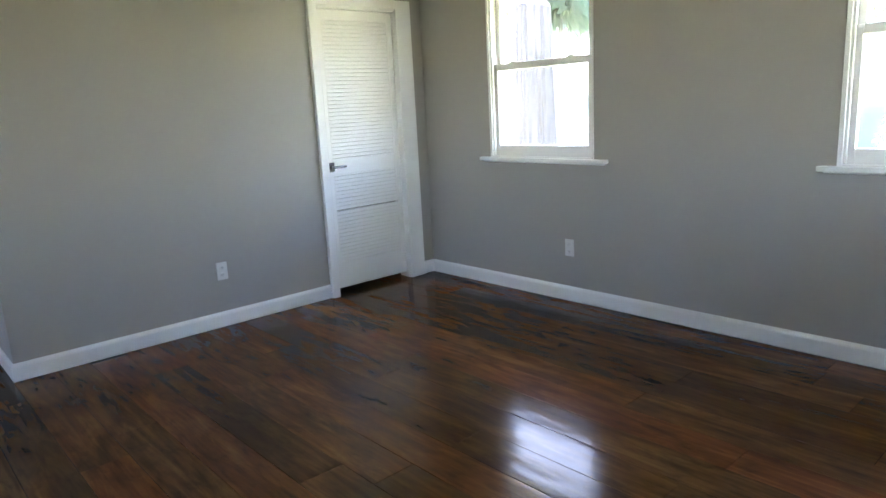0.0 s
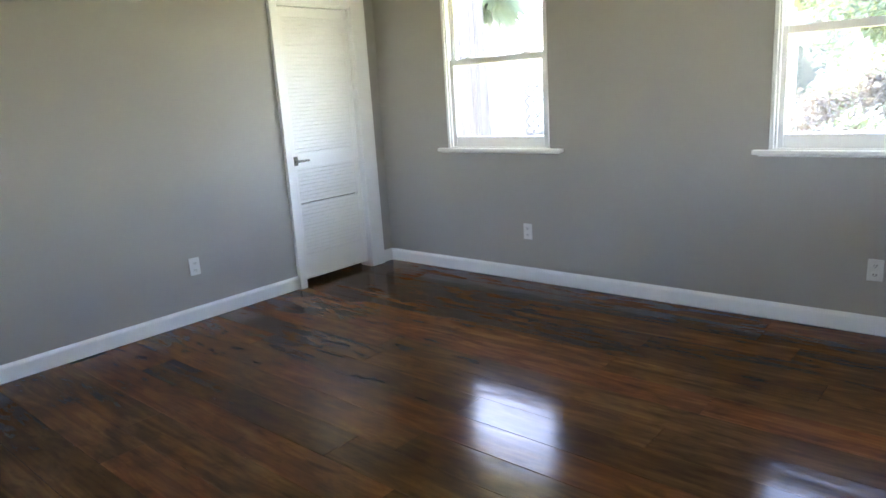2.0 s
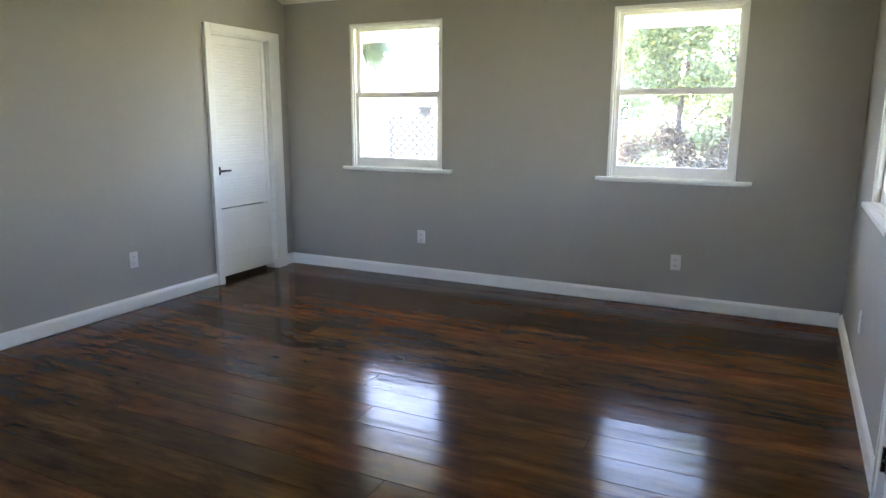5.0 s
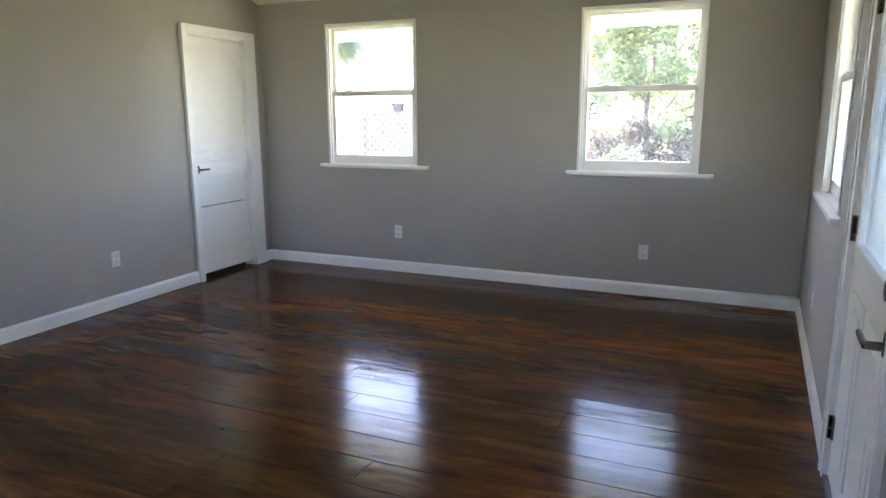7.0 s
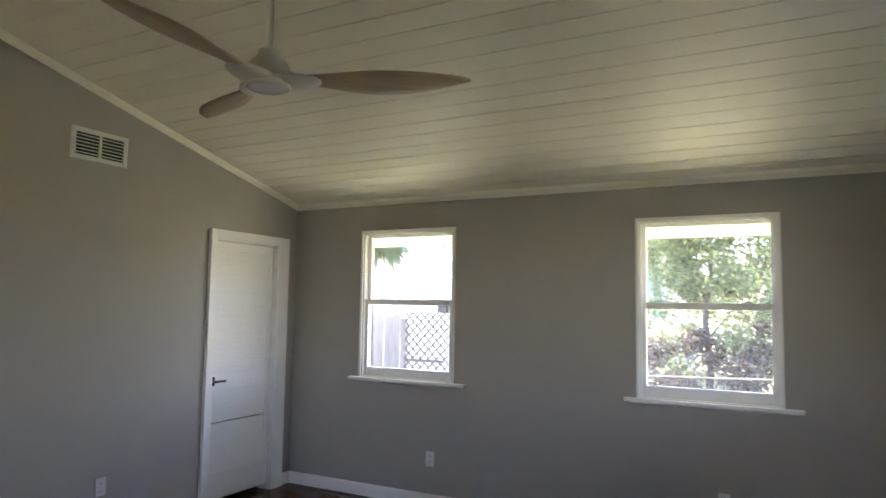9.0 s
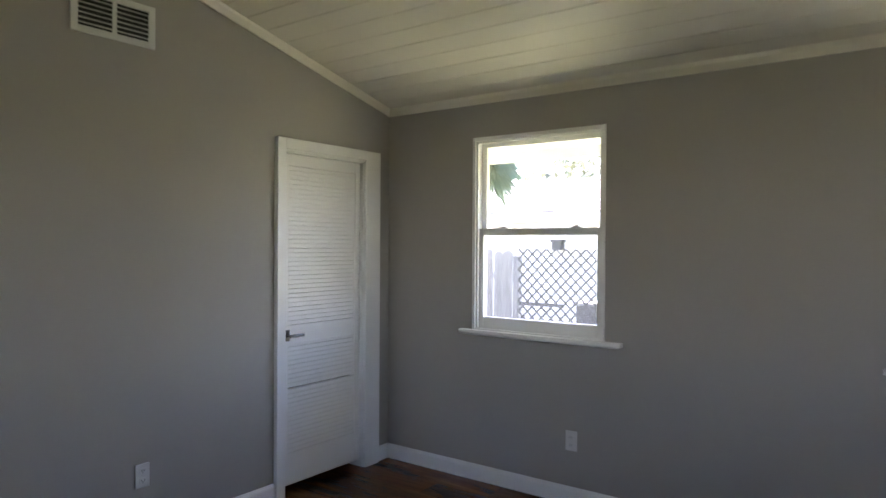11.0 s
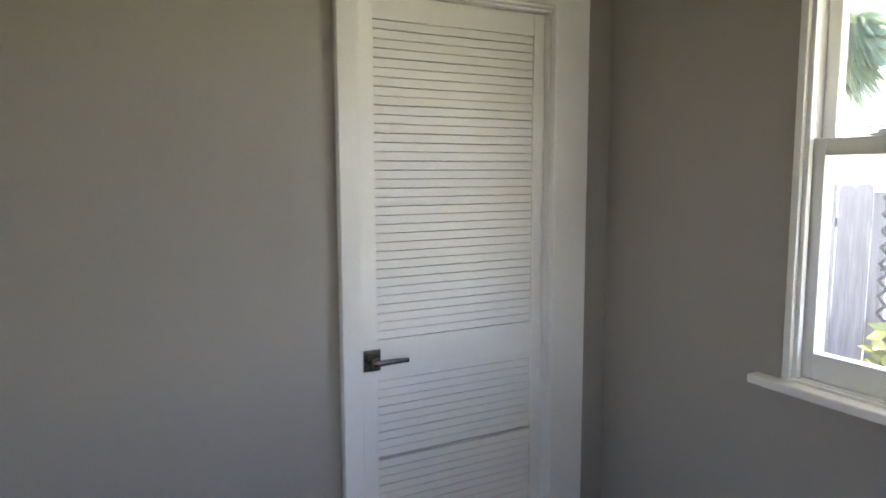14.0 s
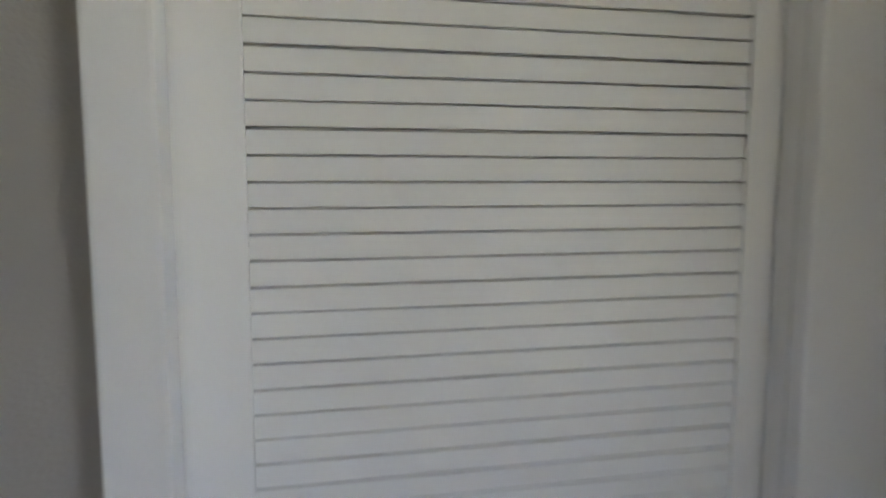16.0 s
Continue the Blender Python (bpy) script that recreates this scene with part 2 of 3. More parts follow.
def lathe(bm, rows, n=40):
    """Rows of (radius, z), turned round the z axis."""
    rings = [[bm.verts.new((r * math.cos(k * math.tau / n), r * math.sin(k * math.tau / n), z)) for k in range(n)] for r, z in rows]
    for a, b in zip(rings, rings[1:]):
        for k in range(n):
            bm.faces.new((a[k], a[(k + 1) % n], b[(k + 1) % n], b[k]))
    bm.faces.new(rings[0][::-1])
    bm.faces.new(rings[-1])
    return bm


def sweep_profile(bm, profile, a, b, out):
    """A straight trim from a to b; profile of (outwards, up) points; out is the outward way."""
    a, b, out = Vector(a), Vector(b), Vector(out)
    ra, rb = ([bm.verts.new(p + out * o + Vector((0, 0, u))) for o, u in profile] for p in (a, b))
    n = len(profile)
    for k in range(n):
        bm.faces.new((ra[k], ra[(k + 1) % n], rb[(k + 1) % n], rb[k]))
    bm.faces.new(ra[::-1])
    bm.faces.new(rb)
    return bm


# ---------------------------------------------------------------- plan
WX = 4.64                      # right wall
LEFT_END = -3.035              # where the left wall turns
RIDGE = -3.95
FRONT = -7.0
HALL = -2.2
Z0, SLOPE = 2.445, 0.247


def ceil_z(y):
    return Z0 + SLOPE * (-y if y > RIDGE else -2 * RIDGE + y)


RIGHT = pose(WX, 0, 0, 0, 0, -1.5)     # the right wall's own axes: x outwards, y along


def wall(name, us, vs, holes, place, thick, label, material=WALL, top=None):
    """A wall with openings: cells between the lines us and vs, but for holes (u0, u1, v0, v1); top(u) lifts the last line."""
    us, vs = sorted(us), sorted(vs)
    bm = bmesh.new()
    grid = {}
    for u in us:
        for v in vs:
            z = top(u) if top and v == vs[-1] else v
            grid[u, v] = bm.verts.new(place(u, z))
    for u0, u1 in zip(us, us[1:]):
        for v0, v1 in zip(vs, vs[1:]):
            mu, mv = (u0 + u1) / 2, (v0 + v1) / 2
            if not any(a < mu < b and c < mv < d for a, b, c, d in holes):
                bm.faces.new((grid[u0, v0], grid[u1, v0], grid[u1, v1], grid[u0, v1]))
    bmesh.ops.delete(bm, geom=[v for v in bm.verts if not v.link_faces], context="VERTS")
    geom = bmesh.ops.extrude_face_region(bm, geom=bm.faces[:])["geom"]
    bmesh.ops.translate(bm, verts=[g for g in geom if isinstance(g, bmesh.types.BMVert)], vec=thick)
    ob = part(name, bm, material)
    return tagged(ob, label, "wall", kind="structure")


# windows: opening sizes
WIN_W, WIN_Z0, WIN_Z1 = 0.90, 0.962, 2.190
WIN1, WIN2 = 0.712, 3.003                  # left edges on the back wall
WIN3 = -1.00                               # first edge on the right wall
DOOR2 = (-2.47, -3.38)                     # the glazed door's opening
CLERE = (-1.50, -2.30, 2.50, 2.74)

wall("wall_back", [-1.1, WIN1, WIN1 + WIN_W, WIN2, WIN2 + WIN_W, WX + 0.15], [-0.3, WIN_Z0, WIN_Z1, Z0 + 0.12],
     [(WIN1, WIN1 + WIN_W, WIN_Z0, WIN_Z1), (WIN2, WIN2 + WIN_W, WIN_Z0, WIN_Z1)], lambda u, v: Vector((u, 0, v)), (0, 0.15, 0), "greige painted wall with two sash windows")
wall("wall_left", [0, -0.245, -0.975, LEFT_END], [-0.02, 2.058, 2.4],
     [(-0.975, -0.245, -1, 2.058)], lambda u, v: Vector((0, u, v)), (-0.12, 0, 0), "greige painted gable wall with a louvred door", top=lambda u: ceil_z(u) + 0.05)
wall("wall_right", [0, WIN3, WIN3 - WIN_W, *DOOR2, CLERE[0], CLERE[1], RIDGE, FRONT], [-0.3, 0.0, WIN_Z0, 2.055, WIN_Z1, CLERE[2], CLERE[3], 2.76],
     [(WIN3 - WIN_W, WIN3, WIN_Z0, WIN_Z1), (DOOR2[1], DOOR2[0], 0.0, 2.055), (CLERE[1], CLERE[0], CLERE[2], CLERE[3])], lambda u, v: RIGHT @ Vector((0, u, min(v, ceil_z(u) + 0.04))), RIGHT.to_3x3() @ Vector((0.15, 0, 0)),
     "greige painted gable wall with a glazed door", top=lambda u: ceil_z(u) + 0.05)
wall("wall_return", [HALL, -0.12], [-0.02, 3.0], [], lambda u, v: Vector((u, LEFT_END, v)), (0, 0.12, 0), "greige painted return wall", top=lambda u: ceil_z(LEFT_END) + 0.05)
wall("wall_hall", [LEFT_END, RIDGE, FRONT], [-0.02, 3.0], [], lambda u, v: Vector((HALL, u, v)), (-0.12, 0, 0), "greige painted end wall", top=lambda u: ceil_z(u) + 0.05)
# unseen windows, added to the front wall to let in fill light
FILL_WINS = (-0.75, 0.60)
wall("wall_front", [HALL - 0.12, *(x + d for x in FILL_WINS for d in (0, WIN_W)), WX + 0.15], [-0.3, WIN_Z0, WIN_Z1, ceil_z(FRONT) + 0.05], [(x, x + WIN_W, WIN_Z0, WIN_Z1) for x in FILL_WINS], lambda u, v: Vector((u, FRONT, v)), (0, -0.15, 0), "greige painted front wall")
wall("wall_closet", [0.0, -1.1], [-0.02, 2.6], [], lambda u, v: Vector((-1.1, u, v)), (-0.1, 0, 0), "closet back wall")
wall("wall_closet_side", [-1.1, -0.12], [-0.02, 2.6], [], lambda u, v: Vector((u, -1.15, v)), (0, 0.05, 0), "closet side wall")

# ceiling: tongue and groove boards in one mesh
bm = bmesh.new()
PITCH = 0.138
y = 0.0
prof = []
while y > FRONT - 0.1:
    prof += [(y - 0.003, 0.0), (y - PITCH + 0.003, 0.0), (y - PITCH + 0.001, 0.004), (y - PITCH - 0.001, 0.004)]
    y -= PITCH
ra = [bm.verts.new((HALL - 0.1, py, ceil_z(py) + pz)) for py, pz in prof]
rb = [bm.verts.new((WX + 0.14, py, ceil_z(py) + pz)) for py, pz in prof]
for k in range(len(prof) - 1):
    bm.faces.new((ra[k], rb[k], rb[k + 1], ra[k + 1]))
top_a = [bm.verts.new((HALL - 0.1, py, ceil_z(py) + 0.12)) for py in (0.1, RIDGE, prof[-1][0])]
top_b = [bm.verts.new((WX + 0.14, py, ceil_z(py) + 0.12)) for py in (0.1, RIDGE, prof[-1][0])]
for k in range(2):
    bm.faces.new((top_a[k], top_a[k + 1], top_b[k + 1], top_b[k]))
bm.faces.new((ra[0], top_a[0], top_b[0], rb[0]))
tagged(part("ceiling", bm, CEIL), "off-white painted tongue-and-groove plank ceiling, sloping", "ceiling", kind="structure")

# trims
BASE = [(0, 0), (0.016, 0), (0.016, 0.076), (0.013, 0.086), (0.008, 0.093), (0.005, 0.099), (0, 0.099)]
SHADOW_GAP = 0.004


def base(name, a, b, out):
    bm = sweep_profile(bmesh.new(), BASE, (*a, SHADOW_GAP), (*b, SHADOW_GAP), (*out, 0))
    return tagged(part(name, bm, TRIM), "white painted wooden baseboard", "baseboard", kind="structure")


base("baseboard_back", (0.0, 0), (WX - 0.016, 0), (0, -1))
base("baseboard_left", (0, -1.017), (0, LEFT_END), (1, 0))
base("baseboard_corner", (0, -0.016), (0, -0.119), (1, 0))
base("baseboard_return", (0.016, LEFT_END), (HALL, LEFT_END), (0, -1))
r0, r1, r2, r3 = (RIGHT @ Vector(v) for v in ((0, -0.016, 0), (0, -2.378, 0), (0, -3.442, 0), (0, FRONT, 0)))
rn = (RIGHT.to_3x3() @ Vector((-1, 0, 0)))[:2]
base("baseboard_right", r0[:2], r1[:2], rn)
base("baseboard_right_far", r2[:2], r3[:2], rn)
base("baseboard_front", (HALL, FRONT), (WX, FRONT), (0, 1))

CROWN = [(0, 0), (0, -0.045), (0.010, -0.045), (0.018, -0.032), (0.030, -0.014), (0.034, 0.012), (0, 0.03)]
crown_label = "off-white painted crown strip under the ceiling"
tagged(part("trim_back", sweep_profile(bmesh.new(), CROWN, (0, 0, Z0), (WX, 0, Z0), (0, -1, 0)), CEIL), crown_label, "trim", kind="structure")
tagged(part("trim_left", sweep_profile(bmesh.new(), CROWN, (0, 0, ceil_z(0)), (0, LEFT_END, ceil_z(LEFT_END)), (1, 0, 0)), CEIL), crown_label, "trim", kind="structure")
tagged(part("trim_right", sweep_profile(bmesh.new(), CROWN, RIGHT @ Vector((0, 0, ceil_z(0))), RIGHT @ Vector((0, RIDGE, ceil_z(RIDGE))), (*rn, 0)), CEIL), crown_label, "trim", kind="structure")


# ---------------------------------------------------------------- windows (x across, y outwards, z up; origin at the opening's lower corner)
def frame_boxes(x0, x1, z0, z1, y0, y1, l, r, b, t):
    return [((x0, y0, z0), (x0 + l, y1, z1)), ((x1 - r, y0, z0), (x1, y1, z1)), ((x0 + l, y0, z0), (x1 - r, y1, z0 + b)), ((x0 + l, y0, z1 - t), (x1 - r, y1, z1))]


def sash_window(name):
    w, h = WIN_W, WIN_Z1 - WIN_Z0
    win = thing(name, "white painted double-hung wooden sash window, closed", "window", kind="structure")
    part("window_frame", boxes(*frame_boxes(0.001, w - 0.001, 0.0, h - 0.001, -0.008, 0.14, 0.022, 0.022, 0.012, 0.026), bevel=0.003), TRIM, win)
    part("stop_bead", boxes(*frame_boxes(0.023, w - 0.023, 0.012, h - 0.027, 0.004, 0.022, 0.014, 0.014, 0.001, 0.012), bevel=0.003), TRIM, win)
    upper = part("upper_sash", boxes(*frame_boxes(0.024, w - 0.024, 0.605, h - 0.028, 0.072, 0.104, 0.036, 0.036, 0.036, 0.032), bevel=0.003), TRIM, win)
    lower = part("lower_sash", boxes(*frame_boxes(0.0235, w - 0.0235, 0.013, 0.648, 0.030, 0.066, 0.040, 0.040, 0.072, 0.044), bevel=0.003), TRIM, win)
    for sash, lo, hi in ((upper, (0.058, 0.086, 0.639), (w - 0.058, 0.089, h - 0.058)), (lower, (0.060, 0.047, 0.083), (w - 0.060, 0.050, 0.606))):
        pane = part("pane", boxes((lo, hi)), GLASS, sash, "clear glass pane")
        pane.visible_shadow = False
    for x in (0.2, w - 0.2):
        bm = boxes(((x - 0.032, 0.034, 0.649), (x + 0.032, 0.062, 0.655)), ((x - 0.014, 0.038, 0.655), (x + 0.014, 0.060, 0.664)), bevel=0.002)
        part("sash_lock", bm, TRIM, win, "white sash lock")
    part("window_sill", boxes(((-0.078, -0.045, -0.022), (w + 0.108, 0.0, 0.004)), bevel=0.006), TRIM, win)
    part("apron", sweep_profile(bmesh.new(), [(0, -0.006), (0, -0.016), (0.016, -0.016), (0.020, -0.012), (0.028, -0.006)], (-0.05, 0, -0.016), (w + 0.08, 0, -0.016), (0, -1, 0)), TRIM, win)
    part("outer_sill", boxes(((-0.05, 0.14, -0.05), (w + 0.05, 0.22, -0.006)), bevel=0.005), SOFFIT, win)
    return win


win = sash_window("window_1")
win.matrix_world = pose(WIN1, 0, WIN_Z0)
for nm, m in (("window_2", pose(WIN2, 0, WIN_Z0)), ("window_3", RIGHT @ pose(0, WIN3, WIN_Z0, 0, 0, -90))):
    copy_thing(win, m).name = nm

# copies for the added fill openings, out of view
for k, x in enumerate(FILL_WINS):
    copy_thing(win, pose(x + WIN_W, FRONT, WIN_Z0, 0, 0, 180)).name = "window_%d" % (5 + k)

# the small fixed window high in the right wall
w, h = CLERE[0] - CLERE[1], CLERE[3] - CLERE[2]
cw = thing("window_4", "small white fixed window high above the door", "window", RIGHT @ pose(0, CLERE[0], CLERE[2], 0, 0, -90), kind="structure")
part("window_frame", boxes(*frame_boxes(0.001, w - 0.001, 0.001, h - 0.001, -0.015, 0.14, 0.045, 0.045, 0.045, 0.045), bevel=0.004), TRIM, cw)
p = part("pane", boxes(((0.04, 0.07, 0.04), (w - 0.04, 0.074, h - 0.04))), GLASS, cw)
p.visible_shadow = False


# ---------------------------------------------------------------- louvred closet door
door = thing("door_1", "white painted louvred closet door, closed", "door", kind="structure")
X0, X1 = -0.066, -0.030
L0, L1, R0, R1 = -0.957, -0.883, -0.308, -0.264
ZB, ZT = 0.045, 2.048
part("left_stile", boxes(((X0, L0, ZB), (X1, L1, ZT)), bevel=0.003), SLATS, door)
part("right_stile", boxes(((X0, R0, ZB), (X1, R1, ZT)), bevel=0.003), SLATS, door)
for nm, a, b in (("bottom_rail", ZB, 0.238), ("middle_rail", 0.905, 1.012), ("top_rail", 1.9755, ZT)):
    part(nm, boxes(((X0, L1 - 0.001, a), (X1 - 0.0015, R0 + 0.001, b)), bevel=0.002), SLATS, door)
SLAT = 0.0275
slat_bm = bmesh.new()
prof = [(-0.0335, 0.0), (-0.0335, 0.0024), (-0.0356, 0.0240), (-0.0470, 0.0290), (-0.0490, 0.0280), (-0.0420, 0.0239), (-0.0400, -0.0006)]
ra = [slat_bm.verts.new((o, L1 - 0.004, u)) for o, u in prof]
rb = [slat_bm.verts.new((o, R0 + 0.004, u)) for o, u in prof]
for k in range(len(prof)):
    slat_bm.faces.new((ra[k], ra[(k + 1) % 7], rb[(k + 1) % 7], rb[k]))
slat_bm.faces.new(ra[::-1])
slat_bm.faces.new(rb)
slat_me = mesh_of("slat", slat_bm, SLATS)
rng = random.Random(3)
zs = [1.0140 + k * SLAT for k in range(36) if 1.0140 + k * SLAT < 1.965] + [0.2400 + k * SLAT for k in range(14)] + [0.6352 + k * SLAT for k in range(10)]
for z in zs:
    s = new("slat", slat_me)
    s.parent = door
    s.location = (rng.uniform(-0.0003, 0.0001), 0, z + rng.uniform(-0.0002, 0.0002))
    s.rotation_euler = (rng.uniform(-0.0006, 0.0006), rng.uniform(-0.001, 0.001), 0)
# the lever
HZ, HY = 0.953, -0.908
hd = part("door_handle", boxes(((X1, HY - 0.032, HZ - 0.033), (X1 + 0.009, HY + 0.032, HZ + 0.033)), bevel=0.002), NICKEL, door, "dark satin nickel lever handle on a square rose")
bm = cyl(bmesh.new(), (X1 + 0.008, HY, HZ), (X1 + 0.05, HY, HZ), 0.013, 0.010, 20)
part("spindle", bm, NICKEL, hd, smooth=False)
bm = bmesh.new()
rings = []
for k in range(9):
    f = k / 8
    y, hh, tt = HY - 0.010 + f * 0.118, 0.0105 - 0.003 * f, 0.0075 - 0.003 * f
    x = X1 + 0.050 - 0.004 * math.sin(f * 3)
    rings.append([bm.verts.new((x + tt * math.cos(a), y, HZ + hh * math.sin(a))) for a in (j * math.tau / 10 for j in range(10))])
for a, b in zip(rings, rings[1:]):
    for j in range(10):
        bm.faces.new((a[j], a[(j + 1) % 10], b[(j + 1) % 10], b[j]))
bm.faces.new(rings[0][::-1]), bm.faces.new(rings[-1])
part("lever", bm, NICKEL, hd, smooth=True)
# its frame
fr = thing("door_frame", "white painted door casing, wider on the corner side", "door frame", kind="structure")
part("left_casing", boxes(((0.0, -1.016, 0.0), (0.034, -0.953, 2.131)), bevel=0.005), TRIM, fr)
part("right_casing", boxes(((0.0, -0.262, 0.0), (0.028, -0.120, 2.131)), bevel=0.005), TRIM, fr)
part("head_casing", boxes(((0.0, -0.953, 2.066), (0.034, -0.262, 2.131)), ((0.0, -0.952, 2.056), (0.018, -0.263, 2.070)), bevel=0.004), TRIM, fr)
part("jamb", boxes(((-0.119, -0.9745, 0.0), (-0.0005, -0.9580, 2.0575)), ((-0.0295, -0.9580, 0.0), (-0.0005, -0.9542, 2.0500)), ((-0.119, -0.2625, 0.0), (-0.0005, -0.2455, 2.0575)), ((-0.119, -0.9580, 2.0500), (-0.0005, -0.2625, 2.0575))), TRIM, fr)


# ---------------------------------------------------------------- glazed entry door (x outwards, y along the wall)
d2 = thing("door_2", "white panelled entry door with a tall frosted glass light, closed", "door", RIGHT, kind="structure")
a, b = DOOR2
ZT2 = 2.045
GL = (a - 0.135, b + 0.135, 0.955, 1.84)
rows = [((0.004, a - 0.004, 0.02), (0.046, GL[0], ZT2)), ((0.004, b + 0.004, 0.02), (0.046, GL[1], ZT2)), ((0.004, GL[0], 0.02), (0.046, GL[1], GL[2])), ((0.004, GL[0], GL[3]), (0.046, GL[1], ZT2))]
part("slab", boxes(*rows), TRIM, d2)
part("glass_moulding", boxes(((-0.010, GL[0] + 0.022, GL[2] - 0.022), (0.012, GL[0] - 0.012, GL[3] + 0.022)), ((-0.010, GL[1] + 0.012, GL[2] - 0.022), (0.012, GL[1] - 0.022, GL[3] + 0.022)), ((-0.010, GL[0] - 0.012, GL[2] - 0.022), (0.012, GL[1] + 0.012, GL[2] + 0.012)), ((-0.010, GL[0] - 0.012, GL[3] - 0.012), (0.012, GL[1] + 0.012, GL[3] + 0.022)), bevel=0.005), TRIM, d2)
part("pane", boxes(((0.022, GL[0], GL[2]), (0.030, GL[1], GL[3]))), FROST, d2, "frosted glass pane")
mid = (a + b) / 2
for y0, y1 in ((a - 0.13, mid + 0.05), (mid - 0.05, b + 0.13)):
    part("raised_panel", boxes(((-0.003, y0, 0.16), (0.006, y1, 0.80)), ((-0.007, y0 - 0.05, 0.21), (0.004, y1 + 0.05, 0.75)), bevel=0.003), TRIM, d2)
for z in (0.22, 1.00, 1.79):
    bm = boxes(((-0.004, a - 0.030, z - 0.045), (0.005, a + 0.012, z + 0.045)))
    cyl(bm, (-0.009, a - 0.002, z - 0.047), (-0.009, a - 0.002, z + 0.047), 0.007, n=12)
    part("hinge", bm, NICKEL, d2, "dark satin nickel butt hinge")
HY2 = b + 0.07
hd = part("door_handle", boxes(((-0.008, HY2 - 0.033, 0.787), (0.004, HY2 + 0.033, 0.853)), bevel=0.002), NICKEL, d2, "dark satin nickel lever handle")
part("spindle", cyl(bmesh.new(), (-0.006, HY2, 0.82), (-0.055, HY2, 0.82), 0.013, 0.011), NICKEL, hd)
part("lever", boxes(((-0.060, HY2 - 0.012, 0.811), (-0.046, HY2 + 0.118, 0.829)), bevel=0.005), NICKEL, hd)
part("deadbolt", cyl(bmesh.new(), (0.004, HY2, 0.97), (-0.022, HY2, 0.97), 0.031, 0.028, 24), NICKEL, d2, "round deadbolt")
f2 = thing("door_frame", "white painted casing round the entry door", "door frame", RIGHT, kind="structure")
part("left_casing", boxes(((-0.020, a, 0.0), (0.0, a + 0.070, 2.127)), ((-0.026, a + 0.052, 0.0), (-0.019, a + 0.070, 2.127)), bevel=0.004), TRIM, f2)
part("right_casing", boxes(((-0.020, b - 0.070, 0.0), (0.0, b, 2.127)), ((-0.026, b - 0.070, 0.0), (-0.019, b - 0.052, 2.127)), bevel=0.004), TRIM, f2)
part("head_casing", boxes(((-0.020, b, 2.057), (0.0, a, 2.127)), ((-0.026, b - 0.052, 2.110), (-0.019, a + 0.052, 2.127)), bevel=0.004), TRIM, f2)
part("jamb", boxes(((0.0, a - 0.003, 0.0), (0.15, a, 2.055)), ((0.0, b, 0.0), (0.15, b + 0.003, 2.055)), ((0.0, b + 0.003, 2.046), (0.15, a - 0.003, 2.055))), TRIM, f2)
part("threshold", boxes(((-0.015, b, 0.0), (0.17, a, 0.018)), bevel=0.004), NICKEL, f2, "metal threshold")


# ---------------------------------------------------------------- outlets, vent
def outlet():
    """x across, z up, the face looks along -y."""
    o = thing("wall_outlet", "white duplex wall outlet on the greige wall", "outlet", group="wall outlets")
    part("cover_plate", boxes(((-0.036, -0.006, -0.058), (0.036, 0, 0.058)), bevel=0.0028), PLASTIC, o)
    for z in (-0.024, 0.024):
        s = part("socket", boxes(((-0.017, -0.0085, z - 0.0145), (0.017, -0.005, z + 0.0145)), bevel=0.002), PLASTIC, o)
        part("slots", boxes(((-0.008, -0.0088, z - 0.004), (-0.005, -0.008, z + 0.006)), ((0.005, -0.0088, z - 0.004), (0.008, -0.008, z + 0.006)), ((-0.002, -0.0088, z - 0.010), (0.002, -0.008, z - 0.006))), DARK, s)
    bm = cyl(bmesh.new(), (0, -0.0055, 0), (0, -0.0075, 0), 0.0035, n=10)
    part("screw", bm, PLASTIC, o)
    return o


o = outlet()
o.matrix_world = pose(1.412, 0, 0.37)
copy_thing(o, pose(3.545, 0, 0.350))
copy_thing(o, pose(0, -1.818, 0.372, 0, 0, 90))
copy_thing(o, RIGHT @ pose(0, -1.15, 0.36, 0, 0, -90))

vent = thing("wall_vent", "white louvred air vent high on the gable wall", "vent", pose(0, -1.962, 2.557, 0, 0, 90))
VW, VH = 0.20, 0.102
part("backing", boxes(((-VW + 0.01, -0.002, -VH + 0.01), (VW - 0.01, -0.0005, VH - 0.01))), DARK, vent)
part("frame", boxes(((-VW, -0.012, -VH), (-VW + 0.032, 0, VH)), ((VW - 0.032, -0.012, -VH), (VW, 0, VH)), ((-VW + 0.032, -0.012, -VH), (VW - 0.032, 0, -VH + 0.03)), ((-VW + 0.032, -0.012, VH - 0.03), (VW - 0.032, 0, VH)), bevel=0.002), PLASTIC, vent)
part("mullion", boxes(((-0.009, -0.011, -VH + 0.03), (0.009, -0.001, VH - 0.03))), PLASTIC, vent)
for s in (-1, 1):
    x0, x1 = (-VW + 0.032, -0.009) if s < 0 else (0.009, VW - 0.032)
    for k in range(6):
        z = -VH + 0.042 + k * 0.0225
        bm = bmesh.new()
        q = [bm.verts.new(v) for v in ((x0, -0.011, z - 0.002), (x1, -0.011, z - 0.002), (x1, -0.004, z + 0.004), (x0, -0.004, z + 0.004))]
        bm.faces.new(q)
        ex = bmesh.ops.extrude_face_region(bm, geom=bm.faces[:])["geom"]
        bmesh.ops.translate(bm, verts=[g for g in ex if isinstance(g, bmesh.types.BMVert)], vec=(0, 0, 0.0025))
        part("slat", bm, PLASTIC, vent)


